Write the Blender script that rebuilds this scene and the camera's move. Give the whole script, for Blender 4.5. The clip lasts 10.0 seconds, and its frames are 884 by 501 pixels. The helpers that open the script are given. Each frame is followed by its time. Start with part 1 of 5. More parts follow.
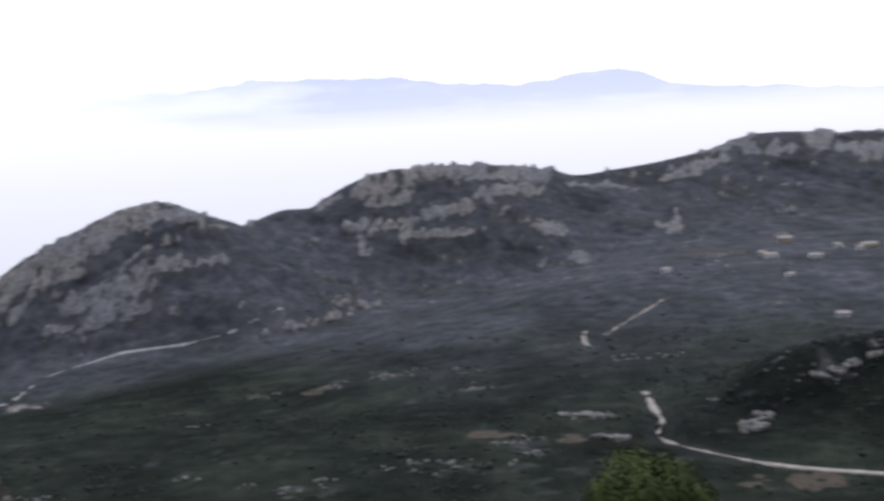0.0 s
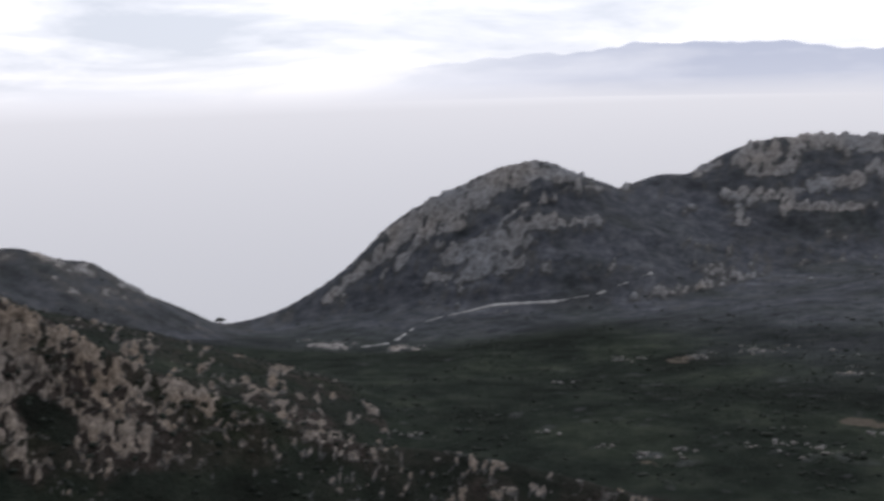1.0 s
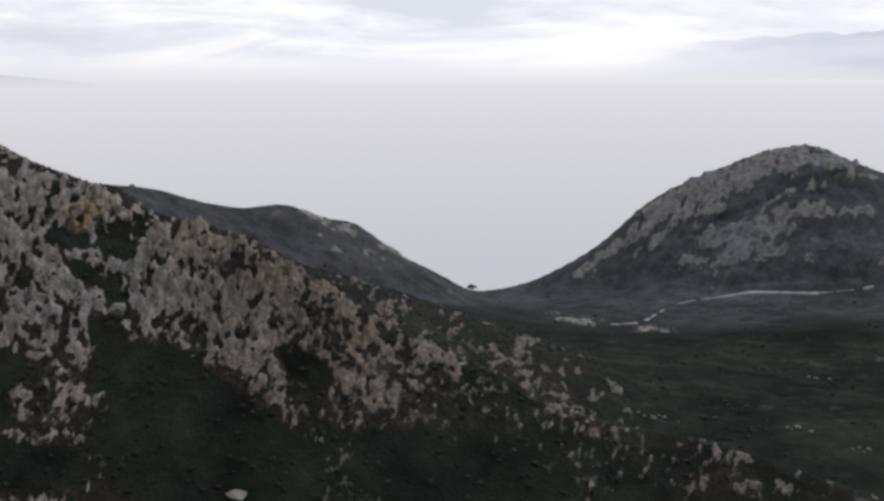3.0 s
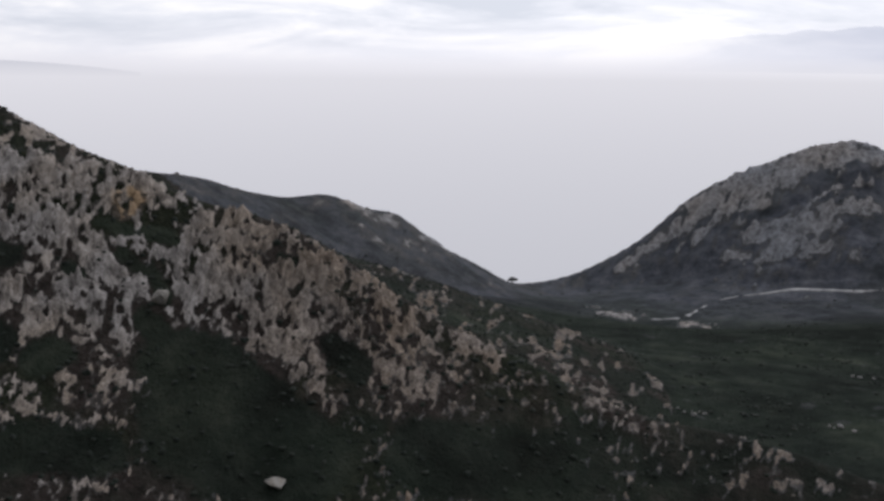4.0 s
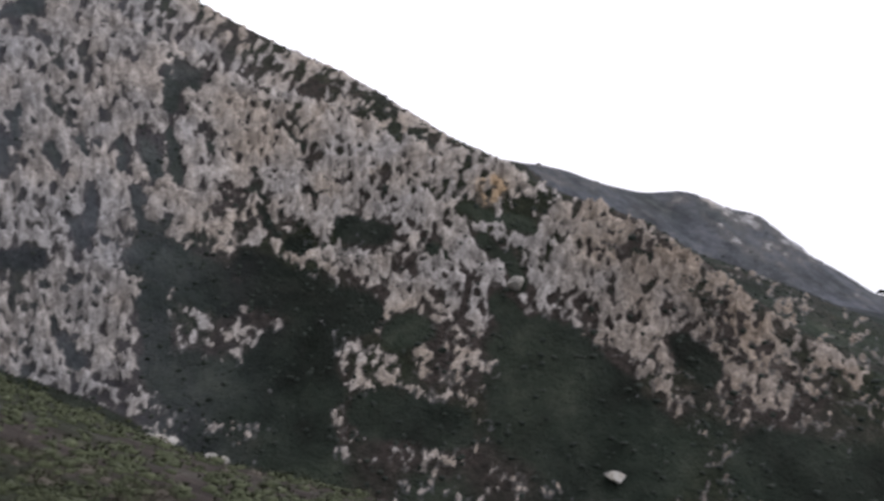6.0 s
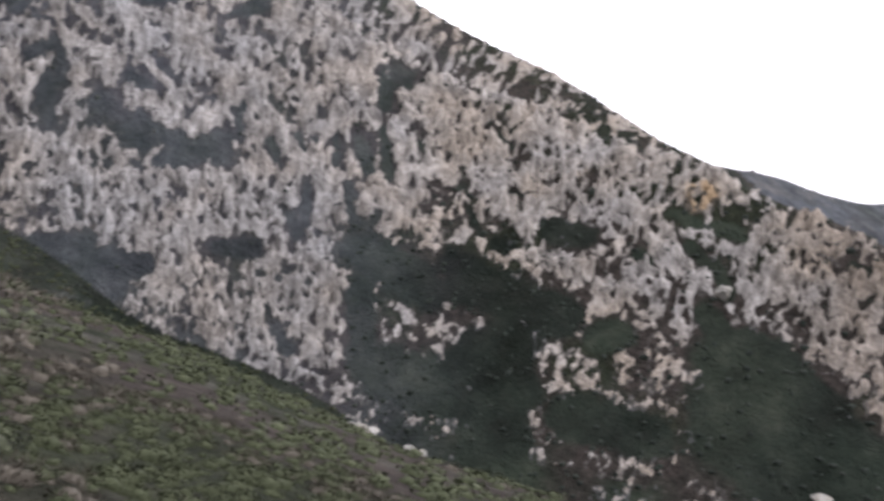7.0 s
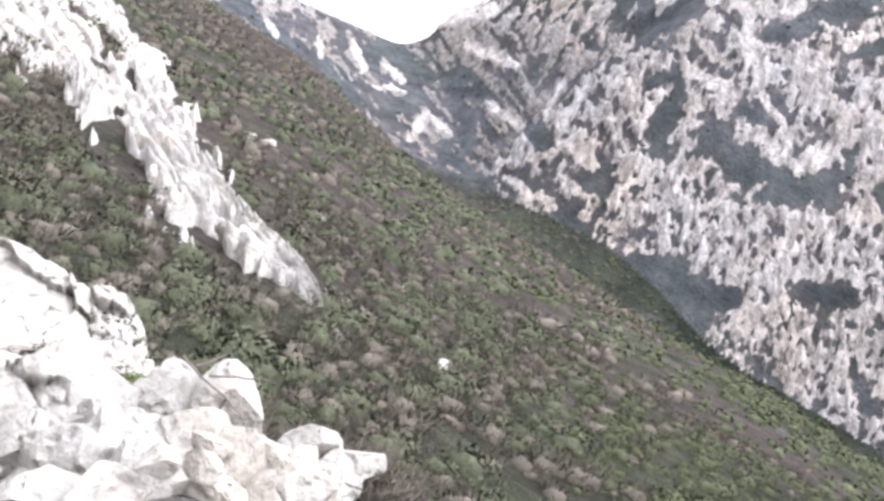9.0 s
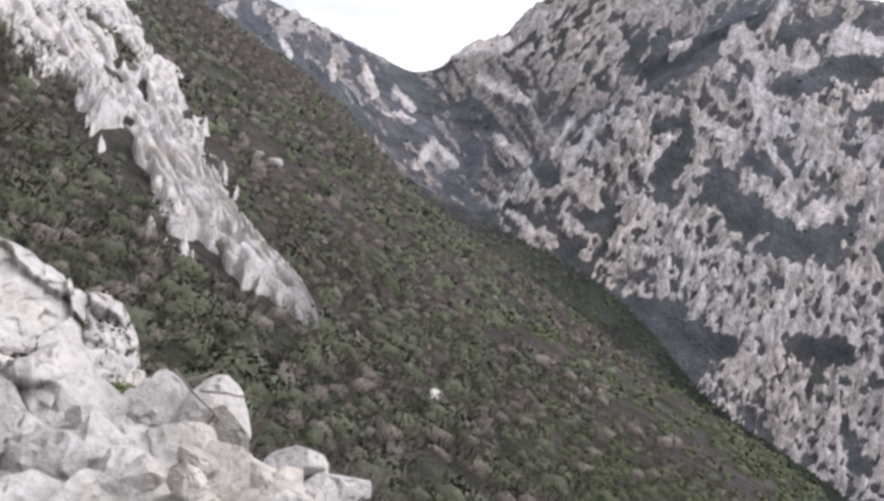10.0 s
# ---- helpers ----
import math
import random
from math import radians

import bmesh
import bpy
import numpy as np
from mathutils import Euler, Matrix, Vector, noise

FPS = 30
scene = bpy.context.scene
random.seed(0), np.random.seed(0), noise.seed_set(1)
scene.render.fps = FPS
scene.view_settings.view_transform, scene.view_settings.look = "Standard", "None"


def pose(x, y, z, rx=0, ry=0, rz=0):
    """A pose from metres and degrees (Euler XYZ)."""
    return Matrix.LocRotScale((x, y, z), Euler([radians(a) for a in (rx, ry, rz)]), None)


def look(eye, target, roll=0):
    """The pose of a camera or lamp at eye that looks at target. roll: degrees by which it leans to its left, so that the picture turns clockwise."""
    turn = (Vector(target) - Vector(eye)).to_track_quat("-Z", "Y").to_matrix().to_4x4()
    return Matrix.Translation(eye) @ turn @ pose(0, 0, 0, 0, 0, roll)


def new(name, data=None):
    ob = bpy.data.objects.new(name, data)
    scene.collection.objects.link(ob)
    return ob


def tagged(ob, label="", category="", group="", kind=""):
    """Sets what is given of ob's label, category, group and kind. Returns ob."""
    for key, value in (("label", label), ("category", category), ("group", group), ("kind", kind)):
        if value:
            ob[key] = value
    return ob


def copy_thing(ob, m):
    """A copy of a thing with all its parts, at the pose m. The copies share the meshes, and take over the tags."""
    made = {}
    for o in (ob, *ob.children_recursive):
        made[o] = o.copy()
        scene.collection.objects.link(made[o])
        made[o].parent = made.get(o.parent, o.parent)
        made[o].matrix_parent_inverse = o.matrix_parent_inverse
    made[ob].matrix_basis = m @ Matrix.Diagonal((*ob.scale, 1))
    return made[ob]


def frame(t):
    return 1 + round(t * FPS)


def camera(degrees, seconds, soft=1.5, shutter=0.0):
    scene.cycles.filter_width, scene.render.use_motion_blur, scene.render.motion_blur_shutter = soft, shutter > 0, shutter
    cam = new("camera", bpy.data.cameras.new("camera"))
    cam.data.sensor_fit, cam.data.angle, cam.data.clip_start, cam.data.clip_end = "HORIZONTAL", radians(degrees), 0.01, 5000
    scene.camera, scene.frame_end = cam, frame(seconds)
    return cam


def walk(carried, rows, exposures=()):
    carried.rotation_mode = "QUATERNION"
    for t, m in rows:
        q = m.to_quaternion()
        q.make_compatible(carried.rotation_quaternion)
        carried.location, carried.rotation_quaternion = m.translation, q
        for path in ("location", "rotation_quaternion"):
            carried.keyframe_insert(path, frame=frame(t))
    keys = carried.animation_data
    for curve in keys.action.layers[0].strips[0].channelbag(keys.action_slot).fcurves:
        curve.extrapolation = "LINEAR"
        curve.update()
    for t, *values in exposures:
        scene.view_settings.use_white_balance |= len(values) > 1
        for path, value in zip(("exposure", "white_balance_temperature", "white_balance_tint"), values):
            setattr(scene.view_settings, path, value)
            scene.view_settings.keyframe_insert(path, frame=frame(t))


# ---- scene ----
import itertools

# ---------------------------------------------------------------- camera
EYE = 430.0  # height of the viewpoint over the sea
SEA = 0.0

cam = camera(42.3, 10.0, soft=3.0, shutter=0.35)
TURNS = [
    (0, 83.39, 3.34, -1.08), (0.5, 83.48, 2.77, 9.52), (1, 82.43, 2.03, 17.78), (1.5, 82.24, 2.21, 23.30), (2, 82.37, 0.64, 27.09), (2.5, 81.80, 0.16, 29.29),
    (4, 80.96, -0.39, 32.99), (4.5, 80.83, -1.00, 34.67), (5, 81.28, -0.23, 40.22), (5.5, 80.40, -1.04, 45.07), (5.7, 80.50, -1.16, 47.67), (6.8, 79.93, -1.45, 58.75),
    (7, 80.22, -1.75, 61.45), (7.5, 80.02, -3.10, 70.12), (8, 79.83, -3.53, 79.38), (8.5, 80.13, -3.74, 86.82), (9, 80.28, -4.53, 91.36), (9.5, 81.92, -6.99, 91.85),
    (10, 81.71, -8.23, 91.94),
]
walk(cam, [(t, pose(0, 0, EYE, rx, ry, rz)) for t, rx, ry, rz in TURNS],
     exposures=[(t, e, k, g) for t, e, k, g in (
         (0, -0.25, 6020, 15), (0.5, -0.6, 6150, 14), (1.0, -0.66, 6310, 13), (2.7, -0.7, 6390, 12), (4.0, -0.7, 6340, 13), (4.4, 0.0, 6280, 13), (5.7, 0.2, 6300, 15),
         (6.8, 0.8, 6400, 16), (7.1, 0.95, 6400, 16), (7.5, 1.6, 6350, 16), (8.0, 2.0, 6300, 16), (9.0, 2.0, 6280, 16), (9.5, 1.9, 6280, 17), (10.0, 1.15, 6250, 18))])


# ---------------------------------------------------------------- node helpers
def nodes_of(name):
    m = bpy.data.materials.new(name)
    m.use_nodes = True
    nt = m.node_tree
    return m, nt, nt.nodes["Principled BSDF"]


def nd(nt, kind, **sets):
    n = nt.nodes.new(kind)
    for k, v in sets.items():
        if k in n.inputs:
            n.inputs[k].default_value = v
    return n


def wire(nt, a, b):
    nt.links.new(a, b)


def texcoord(nt, scale=(1, 1, 1)):
    g = nt.nodes.new("ShaderNodeNewGeometry")
    mp = nt.nodes.new("ShaderNodeMapping")
    mp.inputs["Scale"].default_value = scale
    wire(nt, g.outputs["Position"], mp.inputs["Vector"])
    return mp.outputs["Vector"]


def noise_tex(nt, vec, scale, detail=4, rough=0.55, distort=0.0):
    n = nt.nodes.new("ShaderNodeTexNoise")
    n.inputs["Scale"].default_value, n.inputs["Detail"].default_value = scale, detail
    n.inputs["Roughness"].default_value, n.inputs["Distortion"].default_value = rough, distort
    if vec is not None:
        wire(nt, vec, n.inputs["Vector"])
    return n.outputs["Fac"]


def ramp(nt, fac, stops):
    r = nt.nodes.new("ShaderNodeValToRGB")
    el = r.color_ramp.elements
    while len(el) < len(stops):
        el.new(0.5)
    for e, (p, c) in zip(el, stops):
        e.position, e.color = p, (*c, 1) if len(c) == 3 else c
    wire(nt, fac, r.inputs["Fac"])
    return r.outputs["Color"]


def grey(v):
    return (v, v, v)


def mathn(nt, op, a, b=None, clamp=False):
    n = nt.nodes.new("ShaderNodeMath")
    n.operation, n.use_clamp = op, clamp
    for i, v in enumerate((a, b)):
        if v is None:
            continue
        if isinstance(v, (int, float)):
            n.inputs[i].default_value = v
        else:
            wire(nt, v, n.inputs[i])
    return n.outputs[0]


def mixc(nt, fac, a, b, blend="MIX"):
    n = nt.nodes.new("ShaderNodeMix")
    n.data_type, n.blend_type = "RGBA", blend
    for sock, v in ((n.inputs[0], fac), (n.inputs[6], a), (n.inputs[7], b)):
        if isinstance(v, (int, float)):
            sock.default_value = v
        elif isinstance(v, tuple):
            sock.default_value = (*v, 1)
        else:
            wire(nt, v, sock)
    return n.outputs[2]


def bump(nt, height, strength, distance, bsdf):
    b = nt.nodes.new("ShaderNodeBump")
    b.inputs["Strength"].default_value, b.inputs["Distance"].default_value = strength, distance
    wire(nt, height, b.inputs["Height"])
    wire(nt, b.outputs["Normal"], bsdf.inputs["Normal"])


# ---------------------------------------------------------------- world and sun
SUN_EL, SUN_AZ = radians(34), radians(6)  # the sun stands behind the clouds over the sea
SUN_DIR = (math.sin(SUN_AZ) * math.cos(SUN_EL), math.cos(SUN_AZ) * math.cos(SUN_EL), math.sin(SUN_EL))
world = bpy.data.worlds.new("overcast_sky")
scene.world = world
world.use_nodes = True
wt = world.node_tree
wt.nodes.clear()
wo = wt.nodes.new("ShaderNodeOutputWorld")
bg = wt.nodes.new("ShaderNodeBackground")
sky = wt.nodes.new("ShaderNodeTexSky")
sky.sky_type, sky.sun_disc = "NISHITA", False
sky.sun_elevation, sky.sun_rotation = SUN_EL, SUN_AZ
tc = wt.nodes.new("ShaderNodeTexCoord")
mp = wt.nodes.new("ShaderNodeMapping")
mp.inputs["Scale"].default_value = (1, 1, 6)
wire(wt, tc.outputs["Generated"], mp.inputs["Vector"])
cl = noise_tex(wt, mp.outputs["Vector"], 4.2, 9, 0.62, 0.4)
cloud = ramp(wt, cl, [(0.36, (0.76, 0.80, 0.87)), (0.48, (0.95, 0.97, 1.02)), (0.58, (1.16, 1.15, 1.13))])
dot = wt.nodes.new("ShaderNodeVectorMath")
dot.operation = "DOT_PRODUCT"
dot.inputs[1].default_value = SUN_DIR
wire(wt, tc.outputs["Generated"], dot.inputs[0])
# the cloud cover is thinner, and so brighter, towards the sun
lit = ramp(wt, mathn(wt, "ADD", mathn(wt, "MULTIPLY", dot.outputs["Value"], 0.5), 0.5), [(0.10, grey(0.30)), (0.45, grey(0.58)), (0.70, grey(1.45)), (0.95, grey(1.7))])
cover = mixc(wt, 1.0, cloud, lit, "MULTIPLY")
sk = mixc(wt, 1.0, sky.outputs["Color"], grey(0.10), "MULTIPLY")
full = mixc(wt, 0.94, sk, cover)
sepz = wt.nodes.new("ShaderNodeSeparateXYZ")
wire(wt, tc.outputs["Generated"], sepz.inputs[0])
veil = ramp(wt, mathn(wt, "ADD", mathn(wt, "MULTIPLY", sepz.outputs[2], 5.0), 0.5), [(0.5, grey(0.9)), (0.60, grey(0.35)), (0.72, grey(0))])
haze = mixc(wt, 1.0, lit, (0.93, 0.925, 0.96), "MULTIPLY")
full = mixc(wt, veil, full, haze)
wire(wt, full, bg.inputs["Color"])
bg.inputs["Strength"].default_value = 1.0
wire(wt, bg.outputs[0], wo.inputs["Surface"])

sun_data = bpy.data.lights.new("sun", "SUN")
sun_data.energy, sun_data.angle, sun_data.color = 0.5, radians(25), (1.0, 0.97, 0.93)
sun = new("sun", sun_data)
sun.matrix_world = look((0, 0, EYE + 300), (-SUN_DIR[0], -SUN_DIR[1], EYE + 300 - SUN_DIR[2]))

# ---------------------------------------------------------------- numeric noise
def lattice(ix, iy, seed):
    h = (ix.astype(np.int64) * 374761393 + iy.astype(np.int64) * 668265263 + seed * 974634777) & 0x7FFFFFFF
    h = ((h ^ (h >> 13)) * 1274126177) & 0x7FFFFFFF
    return ((h ^ (h >> 16)) & 0xFFFF) / 32767.5 - 1.0


def vnoise(x, y, seed=0):
    ix, iy = np.floor(x), np.floor(y)
    fx, fy = x - ix, y - iy
    fx, fy = fx * fx * fx * (fx * (fx * 6 - 15) + 10), fy * fy * fy * (fy * (fy * 6 - 15) + 10)
    a, b = lattice(ix, iy, seed), lattice(ix + 1, iy, seed)
    c, d = lattice(ix, iy + 1, seed), lattice(ix + 1, iy + 1, seed)
    return (a + (b - a) * fx) * (1 - fy) + (c + (d - c) * fx) * fy


def fbm(x, y, size, octaves=4, seed=0, gain=0.5):
    x, y = np.asarray(x, float) / size, np.asarray(y, float) / size
    out, amp, tot = 0.0, 1.0, 0.0
    for i in range(octaves):
        out = out + amp * vnoise(x, y, seed + 17 * i)
        tot += amp
        amp *= gain
        x, y = 1.62 * x + 1.17 * y + 3.1, -1.17 * x + 1.62 * y + 7.7
    return out / tot


def cells(x, y, size, seed):
    """Broken blocks: nearness to a block's middle (0 at the joints), a random number for each block, its lean."""
    x, y = np.asarray(x, float) / size, np.asarray(y, float) / size
    ix, iy = np.floor(x), np.floor(y)
    f1, f2 = np.full(x.shape, 9.0), np.full(x.shape, 9.0)
    pick, lean = np.zeros(x.shape), np.zeros(x.shape)
    for i in (-1, 0, 1):
        for j in (-1, 0, 1):
            cx, cy = ix + i, iy + j
            ox = cx + 0.5 + 0.46 * lattice(cx, cy, seed) - x
            oy = cy + 0.5 + 0.46 * lattice(cx, cy, seed + 1) - y
            d = np.hypot(ox, oy)
            m = d < f1
            f2 = np.where(m, f1, np.minimum(f2, d))
            f1 = np.where(m, d, f1)
            pick = np.where(m, lattice(cx, cy, seed + 2), pick)
            lean = np.where(m, ox * lattice(cx, cy, seed + 3) + oy * lattice(cx, cy, seed + 4), lean)
    return f2 - f1, pick, lean


def smooth(a, b, x):
    t = np.clip((x - a) / (b - a), 0, 1)
    return t * t * (3 - 2 * t)


def smax(a, b, k):
    return 0.5 * (a + b + np.sqrt((a - b) ** 2 + k * k) - 0.0)


def softplus(x, k):
    return 0.5 * (x + np.sqrt(x * x + k * k))


# ---------------------------------------------------------------- relief
def at(az, dist):
    return dist * math.sin(radians(az)), dist * math.cos(radians(az))


# Crest lines: bearing (degrees from +y, left negative), rise over the eye (degrees), distance (m), slope towards the eye.
def crest(rows, sub=5):
    p = np.array([(d * math.sin(radians(a)), d * math.cos(radians(a)), d * math.tan(radians(e)), s) for a, e, d, s in rows])
    q = np.vstack([2 * p[0] - p[1], p, 2 * p[-1] - p[-2]])
    out = []
    for i in range(1, len(q) - 2):
        for t in np.arange(sub) / sub:
            a, b, c, d = q[i - 1], q[i], q[i + 1], q[i + 2]
            out.append(0.5 * (2 * b + (c - a) * t + (2 * a - 5 * b + 4 * c - d) * t * t + (3 * b - a - 3 * c + d) * t ** 3))
    return np.array(out + [p[-1]])


RIDGE_A = crest([  # long coastal ridge with a rounded hill at its end
    (-28.99, -11.20, 1400, .6), (-26.05, -10.20, 1410, .6), (-23.12, -8.50, 1420, .6), (-20.4, -6.10, 1430, .62), (-18.16, -4.92, 1440, .65),
    (-15.79, -3.82, 1450, .65), (-13.72, -3.32, 1455, .65), (-12.48, -3.37, 1465, .6), (-11.28, -3.92, 1480, .55), (-10.07, -4.37, 1500, .5), (-8.97, -4.72, 1530, .45), (-7.07, -4.12, 1580, .45),
    (-5.46, -4.02, 1600, .5), (-3.66, -3.02, 1630, .55), (-1.36, -2.42, 1670, .55), (1.24, -2.32, 1700, .55), (5.64, -2.72, 1780, .5),
    (7.54, -3.22, 1820, .4), (9.74, -3.02, 1880, .4), (11.94, -2.72, 1930, .4), (14.44, -2.22, 2000, .4), (16.34, -1.62, 2050, .4),
    (20.04, -1.72, 2150, .4), (23.7, -1.92, 2250, .4), (32.6, -2.92, 2500, .4)])
RIDGE_B = crest([  # headland on the other side of the gap
    (-60, -4.0, 900, .5), (-52, -4.6, 1000, .5), (-48.1, -5.0, 1050, .5), (-45, -5.4, 1090, .5), (-43.1, -6.0, 1110, .5),
    (-40.9, -6.4, 1150, .5), (-38.7, -6.3, 1170, .5), (-37.1, -6.9, 1190, .5), (-35.2, -7.3, 1210, .55), (-34.3, -8.3, 1230, .55),
    (-31.7, -9.6, 1300, .5), (-29.8, -10.8, 1380, .5)])
RIDGE_C = crest([  # rocky spur: its front lip
    (-8, -20.0, 470, .5), (-16.6, -17.9, 480, .5), (-23.4, -16.9, 480, .55), (-28.1, -14.8, 490, .6), (-33.1, -12.6, 500, .62),
    (-36.8, -10.3, 510, .65), (-40.8, -7.9, 530, .7), (-45.2, -6.5, 560, .7), (-48.2, -5.3, 580, .7), (-53.2, -3.9, 620, .7),
    (-55.8, -3.0, 640, .72), (-63, -0.3, 690, .75), (-70, 3.5, 730, .8), (-76, 6.0, 760, .8)])
RIDGE_M = crest([  # the mountain above the spur, the saddle and the far side of the ravine
    (-44, -7.6, 690, .5), (-48.2, -5.0, 720, .5), (-50.6, -3.9, 735, .5), (-53.1, -2.5, 750, .5), (-55.7, -1.0, 770, .55), (-58.3, 0.1, 785, .6),
    (-61, 1.4, 800, .65), (-63.8, 2.9, 815, .7), (-67.5, 4.8, 835, .75), (-71.6, 6.5, 850, .8), (-74, 6.6, 860, .8), (-79, 7.4, 870, .8), (-83, 7.0, 880, .8),
    (-87.2, 4.95, 900, .75), (-88.4, 3.25, 915, .7), (-89.6, 2.45, 925, .7), (-90.7, 2.15, 935, .65), (-92, 0.85, 945, .6),
    (-93.4, 0.35, 940, .55), (-95.6, 0.95, 900, .55), (-97, 1.45, 880, .6), (-101.1, 2.85, 830, .6), (-112, 6.5, 760, .6), (-130, 12, 700, .6)])
HILLOCK = crest([
    (11.04, -16.6, 705, .5), (12.14, -15.4, 715, .5), (13.84, -14.3, 730, .5), (16.94, -12.4, 745, .5), (18.84, -11.8, 755, .5),
    (21.93, -11.2, 770, .5), (30.62, -9.5, 800, .5)])
KNOLL = crest([  # rocky rib on which the viewpoint stands
    (70, -50, 3, .9), (-112, -52, 1.5, .9), (-110, -28, 5, .9), (-106, -21.5, 8.5, .9), (-109, -18.8, 12, .9), (-111, -18, 18, .9), (-111, -15.8, 27, .9), (-112, -13.5, 34, .9), (-114, -12.5, 55, .7)])
RIB = crest([(40, -50, 4, .8), (12, -32, 14, .8), (10, -23.5, 25, .8), (10, -27, 40, .8), (10, -30, 70, .8)])
VALLEY = np.array([  # bearing, distance, depth under the eye
    (-34, 750, -190), (-30, 900, -216), (-20.83, 1150, -244), (-28.99, 1400, -268), (-12.28, 1280, -236), (-8.57, 1350, -228), (-9.17, 900, -211),
    (-0.86, 900, -203), (-8.27, 590, -189), (3.74, 620, -186), (6.44, 710, -190), (7.74, 950, -191), (11.74, 1250, -180), (16.74, 1350, -178), (17.74, 600, -190),
    (21.73, 680, -190), (20.14, 1000, -185), (-4.26, 1500, -218), (2.74, 1450, -212), (-19.76, 600, -200), (-45, 850, -150), (-50, 420, -195), (-62, 400, -190),
    (-75, 470, -150), (-85, 650, -90), (-93, 900, -15), (-100, 600, -30), (40.5, 900, -170), (60, 700, -150), (10.74, 1800, -170)], float)
# the near hillside: bearing, rise of its far edge, distance of its far edge
EDGE = np.array([
    (-180, 20, 500), (-112, 8.0, 470), (-103.5, 2.3, 430), (-97.9, -0.5, 390), (-92.3, -5.35, 350), (-88.5, -7.6, 335), (-84.5, -9.4, 320), (-80.9, -11.4, 305),
    (-77.6, -12.9, 292), (-73.5, -14.4, 280), (-69.5, -16.4, 270), (-66.5, -17.8, 262), (-63.0, -19.2, 252), (-57, -20.7, 240), (-40, -24, 230), (180, -24, 230)], float)


def ridge(c, x, y, far, w):
    """Height of one ridge, the distance from its crest line (under 0: on its far side), and the share of the way along it."""
    near = np.full(x.shape, 1e18)
    dist, along = np.zeros(x.shape), np.zeros(x.shape)
    hs, ss, ws = np.zeros(x.shape), np.zeros(x.shape), np.zeros(x.shape)
    n = len(c) - 1
    for i in range(n):
        a, b = c[i], c[i + 1]
        ex, ey = b[0] - a[0], b[1] - a[1]
        px, py = x - a[0], y - a[1]
        t = np.clip((px * ex + py * ey) / (ex * ex + ey * ey), 0, 1)
        qx, qy = px - t * ex, py - t * ey
        d2 = qx * qx + qy * qy
        wgt = 1.0 / (d2 + 1.0) ** 3
        behind = qx * (a[0] + t * ex) + qy * (a[1] + t * ey) > 0
        hs += wgt * (a[2] + t * (b[2] - a[2]))
        ss += wgt * np.where(behind, far, a[3] + t * (b[3] - a[3]))
        ws += wgt
        m = d2 < near
        near[m], along[m] = d2[m], (i + t[m]) / n
        dist[m] = np.where(behind, -1.0, 1.0)[m]
    d = np.sqrt(near)
    return hs / ws - ss / ws * (np.sqrt(d * d + w * w) - w), dist * d, along


def relief(x, y):
    """Ground height over the eye without fine relief, and where on it a place lies."""
    r = np.hypot(x, y)
    az = np.degrees(np.arctan2(x, y))
    vx, vy = VALLEY[:, 1] * np.sin(np.radians(VALLEY[:, 0])), VALLEY[:, 1] * np.cos(np.radians(VALLEY[:, 0]))
    num, den = 0.0, 0.0
    for px, py, ph in zip(vx, vy, VALLEY[:, 2]):
        wgt = 1.0 / ((x - px) ** 2 + (y - py) ** 2 + 110.0 ** 2) ** 2
        num, den = num + wgt * ph, den + wgt
    v = num / den
    coast = -0.591 * (x + 955) + 0.807 * (y - 955)
    v = v - 0.6 * softplus(coast - 70, 40)
    a, da, la = ridge(RIDGE_A, x, y, 0.5, 18)
    b, db, lb = ridge(RIDGE_B, x, y, 0.5, 14)
    k, dk, lk = ridge(HILLOCK, x, y, 0.35, 10)
    c, dc, lc = ridge(RIDGE_C, x, y, 0.55, 6)
    m, dm, lm = ridge(RIDGE_M, x, y, 0.5, 8)
    # near hillside
    fx, fy = math.sin(radians(-12)), math.cos(radians(-12))
    down = x * fx + y * fy
    el, ln = np.interp(az, EDGE[:, 0], EDGE[:, 1]), np.interp(az, EDGE[:, 0], EDGE[:, 2])
    ea = np.radians(az)
    plane_edge = -14 - 0.45 * ln * (np.sin(ea) * fx + np.cos(ea) * fy)
    corr = ln * np.tan(np.radians(el)) - plane_edge
    corr = np.where(az > -40, corr * smooth(-20, -40, az), corr)
    n = -14 - 0.45 * down + corr * np.minimum(r / ln, 1.3) ** 2 - 0.85 * softplus(r - ln - 6, 12) + 0.85 * 0.5
    n = np.where(n > 120, 120 + (n - 120) * 0.3, n)
    q, dq, lq = ridge(KNOLL, x, y, 0.9, 2.0)
    rb, _, _ = ridge(RIB, x, y, 0.8, 1.0)
    far = smax(smax(smax(smax(v, a, 14), b, 14), k, 8), smax(c, m, 5), 8)
    near = smax(smax(n - 0.8, q, 0.8), rb, 0.8)
    h = smax(far, near, 3)
    zone = {"a": (a > v - 6, da, la), "b": (b > v - 6, db, lb), "c": (c > m, dc, lc), "m": (m >= c, dm, lm), "cm": np.maximum(c, m) > v + 4,
            "k": (k > v, dk), "near": near > far, "knoll": (q > n, dq), "v": v, "r": r, "az": az}
    return h, zone


